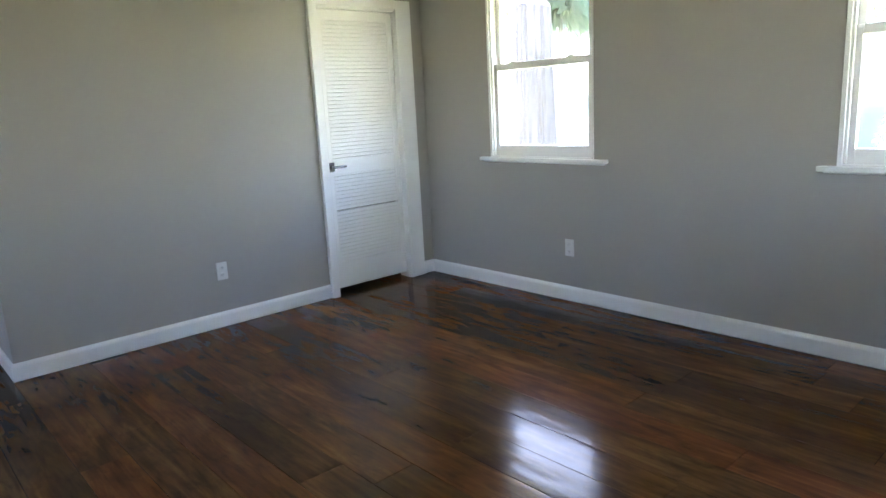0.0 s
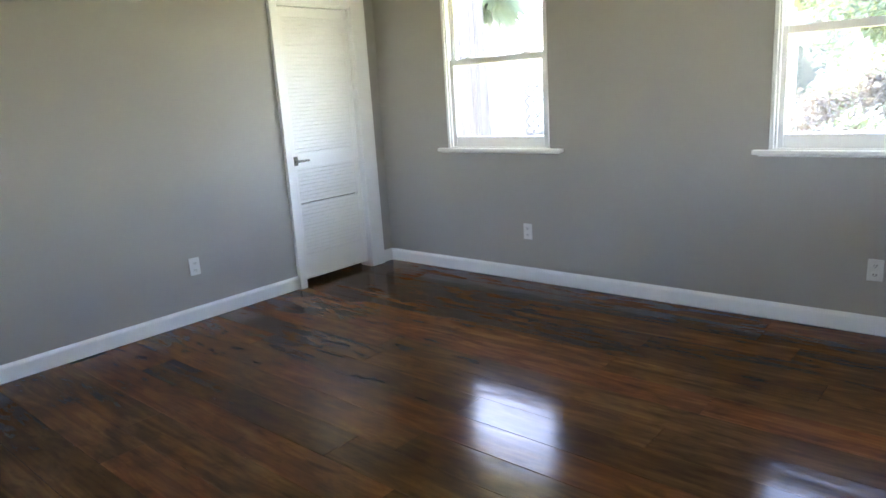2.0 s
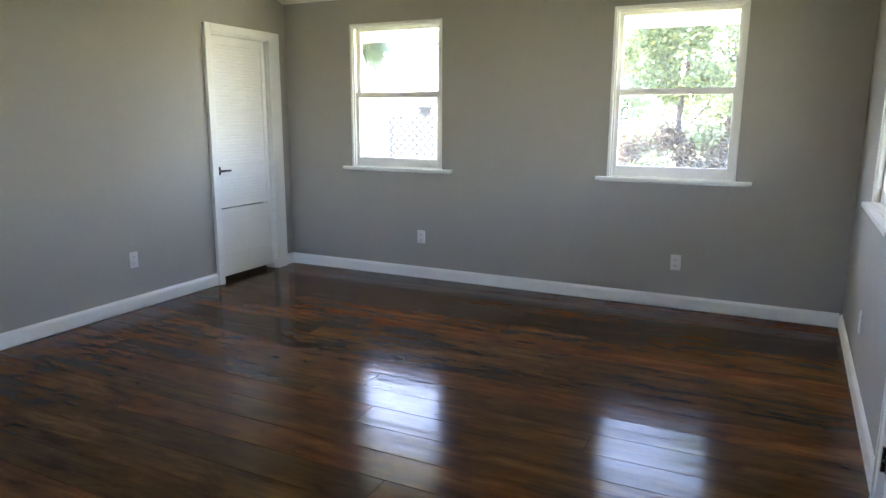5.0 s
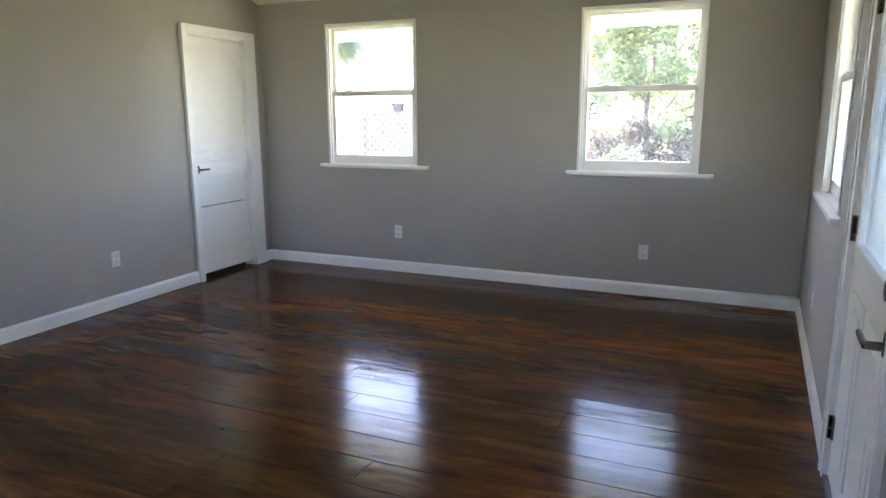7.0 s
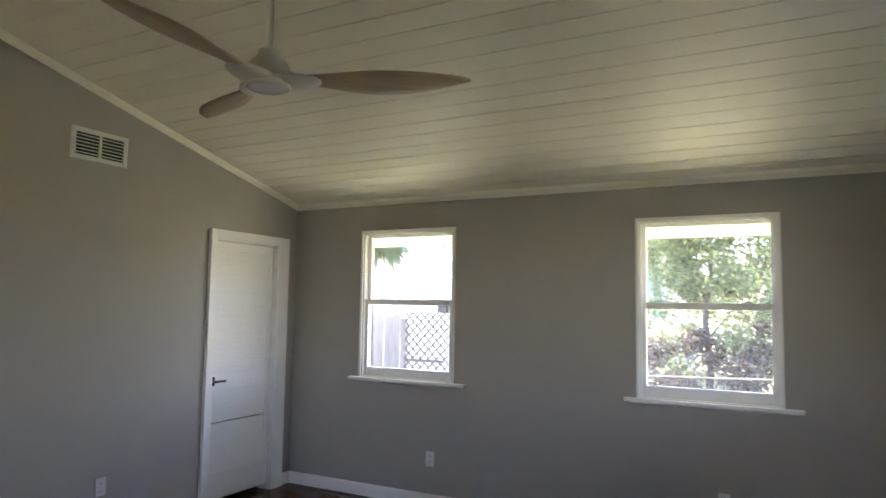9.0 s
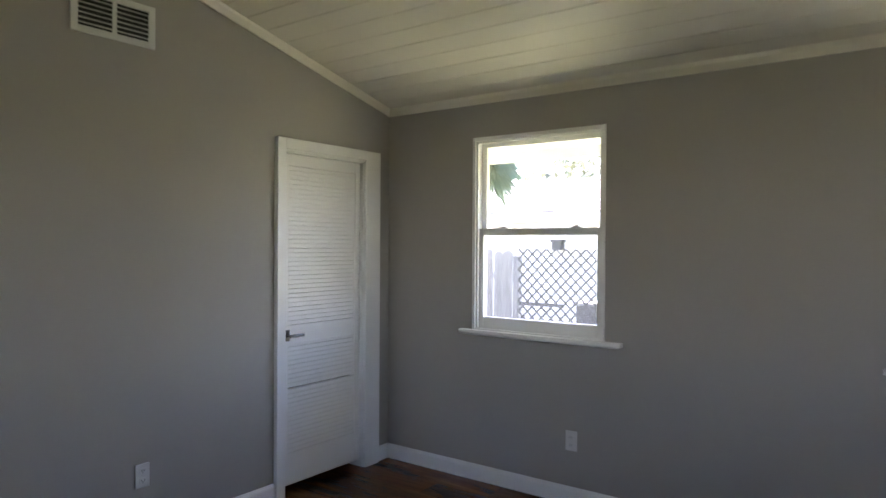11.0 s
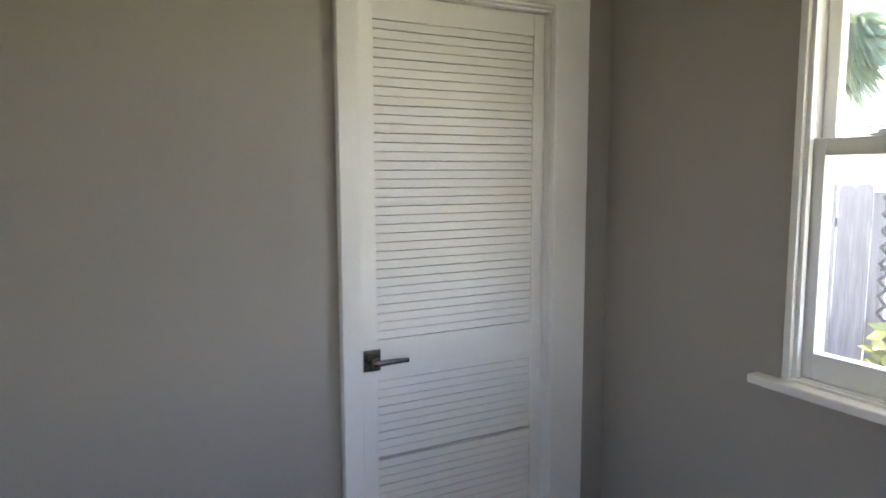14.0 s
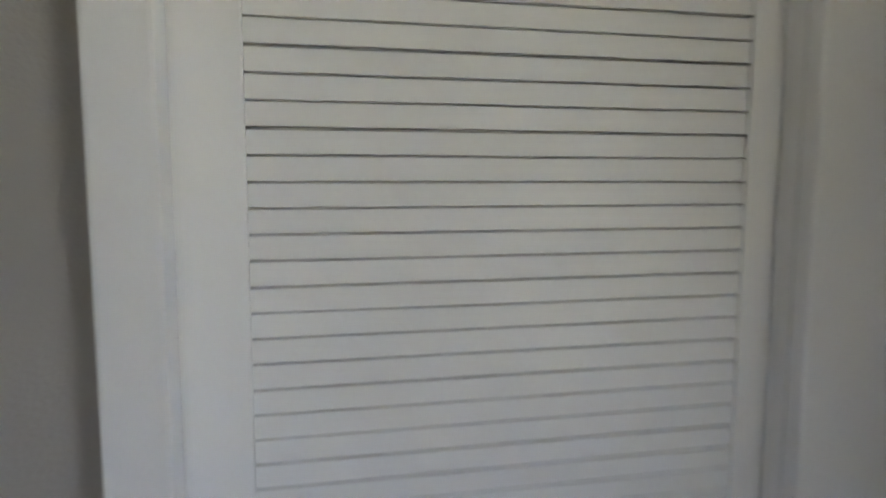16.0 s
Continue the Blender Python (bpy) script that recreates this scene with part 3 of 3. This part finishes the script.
# ---------------------------------------------------------------- ceiling fan
FX, FY, FZ = 2.297, -2.885, 2.378
fan = thing("ceiling_fan", "off-white ceiling fan with three taupe wooden blades", "ceiling fan", pose(FX, FY, 0))
part("downrod", cyl(bmesh.new(), (0, 0, FZ + 0.11), (0, 0, ceil_z(FY) - 0.02), 0.0135, n=20), FANBODY, fan, smooth=False)
part("canopy", lathe(bmesh.new(), [(0.022, ceil_z(FY) - 0.085), (0.05, ceil_z(FY) - 0.07), (0.072, ceil_z(FY) - 0.03), (0.075, ceil_z(FY) + 0.03)], 32), FANBODY, fan, smooth=True)
part("motor_housing", lathe(bmesh.new(), [(0.094, FZ + 0.004), (0.094, FZ + 0.014), (0.086, FZ + 0.018), (0.084, FZ + 0.030), (0.078, FZ + 0.034), (0.072, FZ + 0.056), (0.056, FZ + 0.078), (0.040, FZ + 0.090), (0.038, FZ + 0.110), (0.018, FZ + 0.116)], 40), FANBODY, fan, smooth=True)
# the three-cornered hub
bm = bmesh.new()
ANG = [radians(31), radians(154), radians(272)]
rings = []
for z, s in ((-0.020, 0.72), (-0.014, 0.88), (-0.004, 0.985), (0.001, 1.0), (0.006, 0.985), (0.015, 0.74)):
    ring = []
    for k in range(72):
        th = k * math.tau / 72
        c = max(math.cos(th - q) for q in ANG)
        r = s * (0.084 + 0.112 * max(0.0, (c - 0.45) / 0.55) ** 3.2)
        ring.append(bm.verts.new((r * math.cos(th), r * math.sin(th), FZ + z)))
    rings.append(ring)
for p0, p1 in zip(rings, rings[1:]):
    for k in range(72):
        bm.faces.new((p0[k], p0[(k + 1) % 72], p1[(k + 1) % 72], p1[k]))
bm.faces.new(rings[0][::-1]), bm.faces.new(rings[-1])
part("hub", bm, FANBODY, fan, smooth=True)
part("lens_ring", lathe(bmesh.new(), [(0.080, FZ - 0.026), (0.083, FZ - 0.023), (0.084, FZ - 0.012), (0.080, FZ - 0.010)], 40), FANBODY, fan, smooth=True)
part("lamp_lens", lathe(bmesh.new(), [(0.012, FZ - 0.040), (0.045, FZ - 0.038), (0.066, FZ - 0.034), (0.077, FZ - 0.028), (0.079, FZ - 0.016)], 40), LENS, fan, "milky lamp lens, unlit", smooth=True)
for q in ANG:
    bm = bmesh.new()
    rows_ = []
    for k in range(19):
        f = k / 18
        d = 0.10 + f * 0.645
        half = (0.022 + 0.062 * math.sin(math.pi * f ** 1.1) ** 1.15) * (1.0 if f < 0.88 else math.sqrt(max(0.0, 1 - ((f - 0.88) / 0.12) ** 2)) * 0.94 + 0.06)
        sweep = 0.018 * math.sin(math.pi * f)
        tilt = radians(-15 + 5 * f)
        z = FZ + 0.006 + 0.020 * f * f
        row = []
        for side in (-1, -0.5, 0, 0.5, 1):
            off = sweep + side * half
            row.append((bm.verts.new((d, off, z + math.tan(tilt) * off * 0.9 + 0.005)), bm.verts.new((d, off, z + math.tan(tilt) * off * 0.9 - (0.005 if abs(side) < 1 else -0.001)))))
        rows_.append(row)
    for a_, b_ in zip(rows_, rows_[1:]):
        for j in range(4):
            bm.faces.new((a_[j][0], b_[j][0], b_[j + 1][0], a_[j + 1][0]))
            bm.faces.new((a_[j][1], a_[j + 1][1], b_[j + 1][1], b_[j][1]))
        for j in (0, 4):
            bm.faces.new((a_[j][0], a_[j][1], b_[j][1], b_[j][0]))
    for row in (rows_[0], rows_[-1]):
        for j in range(4):
            bm.faces.new((row[j][0], row[j + 1][0], row[j + 1][1], row[j][1]))
    bl = part("blade", bm, BLADE, fan, "taupe wood-grain blade", smooth=True)
    bl.rotation_euler = (0, 0, q)


# ---------------------------------------------------------------- outside
bm = bmesh.new()
bmesh.ops.create_grid(bm, x_segments=40, y_segments=40, size=400, matrix=Matrix.Translation((0, 0, -0.30)))
tagged(part("ground", bm, LAWN), "sunlit patchy green lawn", "lawn", kind="structure")

# house: foundation and eave
eave = thing("eave", "white painted roof overhang above the windows", "eave", kind="structure")
part("soffit", boxes(((-1.6, 0.15, 2.205), (WX + 0.9, 0.78, 2.23))), SOFFIT, eave)
part("fascia", boxes(((-1.6, 0.78, 2.125), (WX + 0.9, 0.805, 2.33)), bevel=0.003), SOFFIT, eave)
part("roof_edge", boxes(((-1.6, 0.151, 2.231), (WX + 0.9, 0.779, 2.40))), SIDING, eave)
bm = boxes(((WX + 0.24, FRONT, 2.62), (WX + 0.9, 0.2, 2.72)))
part("side_soffit", bm, SOFFIT, eave)
# added roof on posts, out of view, keeps sky and sun off this side
shade_cover = thing("porch_roof", "unseen plain roof added to shade the side door and window", "roof", kind="structure")
part("roof_board", boxes(((WX + 0.22, FRONT, 2.36), (WX + 2.9, 0.9, 2.42))), ROOFING, shade_cover)
for yy in (FRONT + 0.1, 0.75):
    part("post", boxes(((WX + 2.74, yy - 0.05, -0.30), (WX + 2.84, yy + 0.05, 2.36)), bevel=0.004), SIDING, shade_cover)

rng = random.Random(11)
# board fence and lattice
FY0 = 4.02
fence = thing("board_fence", "weathered grey dog-ear picket fence", "fence")
x = -6.3
while x < -1.38:
    w_ = 0.138
    t_ = 1.42 + rng.uniform(-0.02, 0.02)
    bm = bmesh.new()
    pts = [(0, -0.30), (w_, -0.30), (w_, t_ - 0.035), (w_ - 0.035, t_), (0.035, t_), (0, t_ - 0.035)]
    fa = bm.faces.new([bm.verts.new((px, 0, pz)) for px, pz in pts])
    ex = bmesh.ops.extrude_face_region(bm, geom=[fa])["geom"]
    bmesh.ops.translate(bm, verts=[g for g in ex if isinstance(g, bmesh.types.BMVert)], vec=(0, 0.018, 0))
    s = part("picket", bm, FENCE, fence)
    s.location = (x, FY0 + rng.uniform(-0.006, 0.006), rng.uniform(-0.01, 0.01))
    s.rotation_euler = (0, rng.uniform(-0.008, 0.008), 0)
    x += w_ + rng.uniform(0.003, 0.012)
for z in (0.15, 1.05):
    part("rail", boxes(((-6.3, FY0 + 0.03, z), (-1.34, FY0 + 0.07, z + 0.085)), bevel=0.004), FENCE, fence)
part("post", boxes(((-1.36, FY0 + 0.02, -0.3), (-1.27, FY0 + 0.11, 1.36)), bevel=0.006), FENCE, fence)

lat = thing("lattice_screen", "grey weathered diagonal garden lattice", "lattice")
LX0, LX1, LZ0, LZ1 = -1.27, 1.6, -0.3, 1.45
STEP = 0.135
for sgn, yy in ((1, FY0 + 0.000), (-1, FY0 + 0.009)):
    c = LX0 - (LZ1 - LZ0) if sgn > 0 else LX0
    end = LX1 if sgn > 0 else LX1 + (LZ1 - LZ0)
    while c < end:
        za, zb = LZ0, LZ1
        xa, xb = c, c + sgn * (zb - za)
        if sgn > 0:
            if xa < LX0:
                za, xa = za + (LX0 - xa), LX0
            if xb > LX1:
                zb, xb = zb - (xb - LX1), LX1
        else:
            if xa > LX1:
                za, xa = za + (xa - LX1), LX1
            if xb < LX0:
                zb, xb = zb - (LX0 - xb), LX0
        if zb - za > 0.05:
            d = Vector((xb - xa, 0, zb - za)).normalized()
            nrm = Vector((-d.z, 0, d.x)) * 0.0125
            bm = bmesh.new()
            fa = bm.faces.new([bm.verts.new(Vector(v)) for v in (Vector((xa, yy, za)) - nrm, Vector((xb, yy, zb)) - nrm, Vector((xb, yy, zb)) + nrm, Vector((xa, yy, za)) + nrm)])
            ex = bmesh.ops.extrude_face_region(bm, geom=[fa])["geom"]
            bmesh.ops.translate(bm, verts=[g for g in ex if isinstance(g, bmesh.types.BMVert)], vec=(0, 0.007, 0))
            part("strip", bm, LATTICE, lat)
        c += STEP
part("rail", boxes(((LX0, FY0 + 0.018, 0.72), (-0.62, FY0 + 0.04, 0.765)), bevel=0.003), LATTICE, lat)
planter = thing("planter_box", "grey wooden planter box with a pale rim", "planter")
part("body", boxes(((-0.58, 4.30, -0.30), (1.10, 4.74, 0.74)), bevel=0.008), LATTICE, planter)
part("rim", boxes(((-0.61, 4.27, 0.741), (1.13, 4.77, 0.775)), bevel=0.006), FENCE, planter, "pale weathered rim")


# neighbour's white outbuilding
shed = thing("neighbour_house", "low white stucco house with pale shingle roof", "house")
part("wall", boxes(((-14, 6.75, -0.3), (-0.4, 12.2, 1.98))), STUCCO, shed)
part("fascia", boxes(((-14.3, 6.30, 1.90), (-0.1, 6.34, 2.04)), bevel=0.004), SOFFIT, shed)
verts, faces = [], []
for k in range(16):
    y0 = 6.28 + k * 0.2
    z0 = 2.04 + k * 0.2 * 0.27
    x = -14.3 + rng.uniform(-0.3, 0)
    while x < -0.1:
        w_ = rng.uniform(0.22, 0.36)
        n0 = len(verts)
        dz = rng.uniform(0.012, 0.03)
        for px in (x, min(x + w_ - 0.008, -0.05)):
            verts += [(px, y0, z0 + dz), (px, y0 + 0.23, z0 + 0.23 * 0.27 + 0.006), (px, y0, z0 - 0.002)]
        faces += [(n0, n0 + 3, n0 + 4, n0 + 1), (n0 + 2, n0 + 5, n0 + 3, n0)]
        x += w_
roof = raw("shingles", verts, faces, SHINGLE, shed)
tagged(roof, kind="stuff")
bm = bmesh.new()
fa = bm.faces.new([bm.verts.new(v) for v in ((-14.3, 6.26, 2.02), (-0.05, 6.26, 2.02), (-0.05, 9.5, 2.02 + 3.24 * 0.27), (-14.3, 9.5, 2.02 + 3.24 * 0.27))])
ex = bmesh.ops.extrude_face_region(bm, geom=[fa])["geom"]
bmesh.ops.translate(bm, verts=[g for g in ex if isinstance(g, bmesh.types.BMVert)], vec=(0, 0, -0.06))
part("roof", bm, SIDING, shed)
lamp = thing("wall_lantern", "small dark lantern on the white wall", "lantern", pose(-2.02, 6.75, 1.52))
part("lantern_body", boxes(((-0.085, -0.16, -0.10), (0.085, -0.02, 0.03)), ((-0.11, -0.18, 0.03), (0.11, -0.005, 0.075)), bevel=0.01), RUBBER, lamp)

# pale teal house beyond
th = thing("teal_house", "pale teal house beyond the shrubs", "house")
part("wall", boxes(((-1.6, 11.0, -0.3), (1.25, 17, 2.9))), TEAL, th)
wq = part("window", boxes(*frame_boxes(0.45, 1.1, 0.55, 1.9, 10.95, 11.0, 0.06, 0.06, 0.06, 0.06), bevel=0.005), SOFFIT, th)
part("pane", boxes(((0.51, 10.985, 0.61), (1.04, 10.995, 1.84))), simple("dark_window", (0.03, 0.05, 0.05), 0.1), wq)


def leaf_cloud(name, blobs, count, size, material, parent, seed, droop=0.3):
    """A crown of many small leaves round the given blobs (centre, radius)."""
    rr = random.Random(seed)
    verts, faces = [], []
    for _ in range(count):
        c, r = rr.choice(blobs)
        d = Vector((rr.gauss(0, 1), rr.gauss(0, 1), rr.gauss(0, 1))).normalized() * (r * rr.random() ** 0.45)
        p_ = Vector(c) + Vector((d.x, d.y, d.z * 0.85))
        u = Vector((rr.gauss(0, 1), rr.gauss(0, 1), rr.gauss(0, 0.6) - droop)).normalized()
        v = u.cross(Vector((rr.gauss(0, 1), rr.gauss(0, 1), rr.gauss(0, 1)))).normalized()
        n_ = u.cross(v)
        s = size * rr.uniform(0.6, 1.4)
        k = len(verts)
        verts += [p_, p_ + u * s * 0.5 + v * s * 0.24 + n_ * s * 0.05, p_ + u * s, p_ + u * s * 0.5 - v * s * 0.24 + n_ * s * 0.05]
        faces += [(k, k + 1, k + 2), (k, k + 2, k + 3)]
    ob = raw(name, [tuple(q_) for q_ in verts], faces, material, parent)
    return tagged(ob, kind="stuff")


def limb(bm, pts, r0, r1, n=10):
    rings_ = []
    for k, p_ in enumerate(pts):
        f = k / (len(pts) - 1)
        r = r0 + (r1 - r0) * f
        rings_.append([bm.verts.new(Vector(p_) + Vector((r * math.cos(j * math.tau / n), r * math.sin(j * math.tau / n), 0)) * (1 + 0.10 * math.sin(j * 2.3 + k * 1.7))) for j in range(n)])
    for a_, b_ in zip(rings_, rings_[1:]):
        for j in range(n):
            bm.faces.new((a_[j], a_[(j + 1) % n], b_[(j + 1) % n], b_[j]))
    bm.faces.new(rings_[0][::-1]), bm.faces.new(rings_[-1])
    return bm


# shrubby tree seen through the second window
tree = thing("garden_tree", "leafy green shrub tree with thin grey trunk", "tree")
TX, TY = 2.72, 6.7
part("trunk", limb(bmesh.new(), [(TX - 0.03, TY, -0.3), (TX + 0.02, TY, 0.6), (TX - 0.05, TY + 0.05, 1.4), (TX + 0.04, TY + 0.1, 2.2), (TX, TY + 0.1, 3.4), (TX + 0.1, TY + 0.2, 5.2)], 0.062, 0.022), BARK, tree, smooth=True)
for dx, dy, z in ((-0.9, 0.3, 1.2), (0.8, 0.2, 1.5), (-0.9, -0.2, 1.9), (1.0, -0.2, 2.3), (-0.7, 0.4, 2.9), (0.8, 0.3, 3.2)):
    part("branch", limb(bmesh.new(), [(TX, TY + 0.05, z - 0.4), (TX + dx * 0.5, TY + dy * 0.5, z + 0.15), (TX + dx, TY + dy, z + 0.7)], 0.018, 0.007, 8), BARK, tree, smooth=True)
rr = random.Random(5)
blobs = []
for _ in range(90):
    z = rr.uniform(1.0, 4.6)
    wide = 1.75 if z > 1.9 else 1.35
    bx, by = rr.uniform(-wide, wide), rr.uniform(-0.7, 0.9)
    if z < 2.2 and (abs(bx + 0.15) < 0.45 and by < 0.3 or rr.random() < 0.35):
        continue
    blobs.append(((TX + 0.15 + bx, TY + by, z), rr.uniform(0.22, 0.44)))
for _ in range(18):
    blobs.append(((TX + rr.uniform(-0.9, 0.9), TY - rr.uniform(0.2, 0.7), rr.uniform(1.75, 3.4)), rr.uniform(0.18, 0.34)))
leaf_cloud("crown", blobs, 36000, 0.078, LEAF, tree, 6)
# paler leaves strewn over the upper crown: sunlight put into their colour
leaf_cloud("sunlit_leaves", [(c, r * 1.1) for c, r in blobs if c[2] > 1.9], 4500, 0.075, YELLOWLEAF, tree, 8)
bush = thing("bush", "brown dry bush under the tree", "bush")
blobs = [((TX + rr.uniform(-0.9, 1.6), TY - 0.6 + rr.uniform(-0.5, 0.8), rr.uniform(-0.1, 0.95)), rr.uniform(0.2, 0.4)) for _ in range(34)]
blobs += [((TX + rr.uniform(-0.35, 0.9), TY - 0.3 + rr.uniform(-0.3, 0.5), rr.uniform(0.8, 1.35)), rr.uniform(0.14, 0.26)) for _ in range(12)]
leaf_cloud("foliage", blobs, 13000, 0.08, DRYLEAF, bush, 9, 0.6)
stems = bmesh.new()
for _ in range(80):
    bx, by = TX + rr.uniform(-0.7, 1.3), TY - 0.6 + rr.uniform(-0.3, 0.6)
    limb(stems, [(bx, by, -0.3), (bx + rr.uniform(-0.3, 0.3), by, 0.5), (bx + rr.uniform(-0.9, 0.9), by + rr.uniform(-0.2, 0.2), rr.uniform(0.6, 1.5))], 0.009, 0.004, 5)
part("stems", stems, BARK, bush)
trellis = thing("wire_fence", "low metal rail fence in front of the bush", "fence")
part("top_rail", cyl(bmesh.new(), (1.65, 4.5, 0.66), (6.5, 4.5, 0.80), 0.014, n=10), LATTICE, trellis)
for x in (1.70, 5.2):
    part("post", cyl(bmesh.new(), (x, 4.5, -0.3), (x, 4.5, 0.67 + (x - 1.7) * 0.028), 0.022, n=10), LATTICE, trellis)

# hedge and trees behind, across the garden
hedge = thing("hedge", "loose pale green hedge at the end of the garden", "hedge")
rr = random.Random(51)
blobs = [((rr.uniform(1.6, 8.5), rr.uniform(8.8, 10.6), rr.uniform(-0.1, 4.6)), rr.uniform(0.35, 0.7)) for _ in range(60)]
leaf_cloud("foliage", blobs, 15000, 0.15, LEAF, hedge, 52)
part("stems", limb(limb(bmesh.new(), [(3.2, 9.6, -0.3), (3.3, 9.6, 1.5), (3.1, 9.7, 3.5)], 0.06, 0.02), [(5.2, 9.4, -0.3), (5.1, 9.5, 1.5), (5.4, 9.6, 3.6)], 0.06, 0.02), BARK, hedge)

# palm
palm = thing("palm_tree", "fan palm with hanging green fronds", "palm")
PX, PY, PZ = -1.92, 4.25, 2.70
part("trunk", limb(bmesh.new(), [(PX - 0.34, PY, -0.3), (PX - 0.27, PY, 0.8), (PX - 0.12, PY, 1.9), (PX, PY, PZ)], 0.05, 0.035, 12), FENCE, palm, smooth=True)
rr = random.Random(21)
for k in range(24):
    az, el = rr.uniform(0, math.tau), rr.uniform(-1.1, 0.9)
    d = Vector((math.cos(az) * math.cos(el), math.sin(az) * math.cos(el), math.sin(el)))
    hub_ = Vector((PX, PY, PZ)) + d * 0.16
    side = d.cross(Vector((0, 0, 1))).normalized()
    verts, faces = [], []
    for j in range(27):
        a_ = radians(-80 + j * 160 / 26)
        w_ = d * math.cos(a_) + side * math.sin(a_)
        ln = rr.uniform(0.26, 0.44)
        k0 = len(verts)
        perp = side * math.cos(a_) - d * math.sin(a_)
        verts += [tuple(hub_), tuple(hub_ + w_ * ln * 0.55 + perp * 0.010), tuple(hub_ + w_ * ln + Vector((0, 0, -0.17 - 0.05 * abs(w_.z)))), tuple(hub_ + w_ * ln * 0.55 - perp * 0.010)]
        faces += [(k0, k0 + 1, k0 + 2), (k0, k0 + 2, k0 + 3)]
    raw("frond", verts, faces, FROND, palm)

# large oak trunk
oak = thing("oak_tree", "large tree with thick furrowed grey trunk", "tree")
OX, OY = -1.77, 3.40
bm = bmesh.new()
rings_ = []
for k in range(26):
    z = -0.35 + k * 0.26
    r = 0.285 + 0.16 * math.exp(-(z + 0.35) * 2.2) - 0.006 * k
    rings_.append([bm.verts.new((OX + 0.003 * k - 0.9 * max(0.0, z - 2.5) + (r + 0.022 * noise.noise(Vector((j * 0.9, z * 0.8, 2)))+ 0.014 * math.sin(j * 2.6)) * math.cos(j * math.tau / 48), OY + (r + 0.02 * noise.noise(Vector((j * 0.9, z * 0.8, 7))) + 0.014 * math.sin(j * 2.6)) * math.sin(j * math.tau / 48), z)) for j in range(48)])
for a_, b_ in zip(rings_, rings_[1:]):
    for j in range(48):
        bm.faces.new((a_[j], a_[(j + 1) % 48], b_[(j + 1) % 48], b_[j]))
bm.faces.new(rings_[0][::-1]), bm.faces.new(rings_[-1])
part("trunk", bm, BARK, oak)

# far trees over the roof
far = thing("far_trees", "distant sunlit tree crowns beyond the roofs", "trees", kind="stuff")
rr = random.Random(31)
blobs = [((rr.uniform(-22, 14), rr.uniform(20, 27), rr.uniform(2.0, 6.5)), rr.uniform(1.2, 2.4)) for _ in range(70)]
leaf_cloud("crowns", blobs, 10000, 0.40, FARLEAF, far, 32)
# low leafy plants by the lattice
plant = thing("garden_plant", "broad yellow-green leaves by the lattice", "plant")
blobs = [((-0.9 + rr.uniform(-0.25, 1.6), 3.55 + rr.uniform(-0.2, 0.25), rr.uniform(-0.1, 0.36)), 0.22) for _ in range(18)]
leaf_cloud("leaves", blobs, 420, 0.22, YELLOWLEAF, plant, 41, -0.2)


# ---------------------------------------------------------------- floor boards, last
tagged(part("subfloor", boxes(((HALL - 0.1, FRONT - 0.1, -0.28), (WX + 0.14, 0.14, -0.022))), SUBFLOOR), "dark subfloor under the boards", "floor", kind="structure")
floor = thing("floor", "glossy dark red-brown stained pine plank floor", "floor", kind="structure")
BOARD = 0.190
rng = random.Random(77)
y = -0.010
while y > FRONT:
    y1 = y - BOARD
    x = HALL
    end = WX + 0.02
    cuts = [x]
    while cuts[-1] < end - 1.2:
        cuts.append(cuts[-1] + rng.uniform(1.4, 3.6))
    if end - cuts[-1] < 0.5:
        cuts.pop()
    cuts.append(end)
    for xa, xb in zip(cuts, cuts[1:]):
        g, c = 0.0006, 0.0014
        lift, tip = rng.uniform(-0.0012, -0.0004), rng.uniform(-0.0005, 0.0005)
        v = [(xa + g, y1 + g, -0.02), (xb - g, y1 + g, -0.02), (xb - g, y - g, -0.02), (xa + g, y - g, -0.02),
             (xa + g, y1 + g, lift - c + tip), (xb - g, y1 + g, lift - c + tip), (xb - g, y - g, lift - c - tip), (xa + g, y - g, lift - c - tip),
             (xa + g + c, y1 + g + c, lift + tip), (xb - g - c, y1 + g + c, lift + tip), (xb - g - c, y - g - c, lift - tip), (xa + g + c, y - g - c, lift - tip)]
        f = [(3, 2, 1, 0), (8, 9, 10, 11)] + [(k, (k + 1) % 4, 4 + (k + 1) % 4, 4 + k) for k in range(4)] + [(4 + k, 4 + (k + 1) % 4, 8 + (k + 1) % 4, 8 + k) for k in range(4)]
        raw("plank", v, f, WOOD, floor)
    y = y1
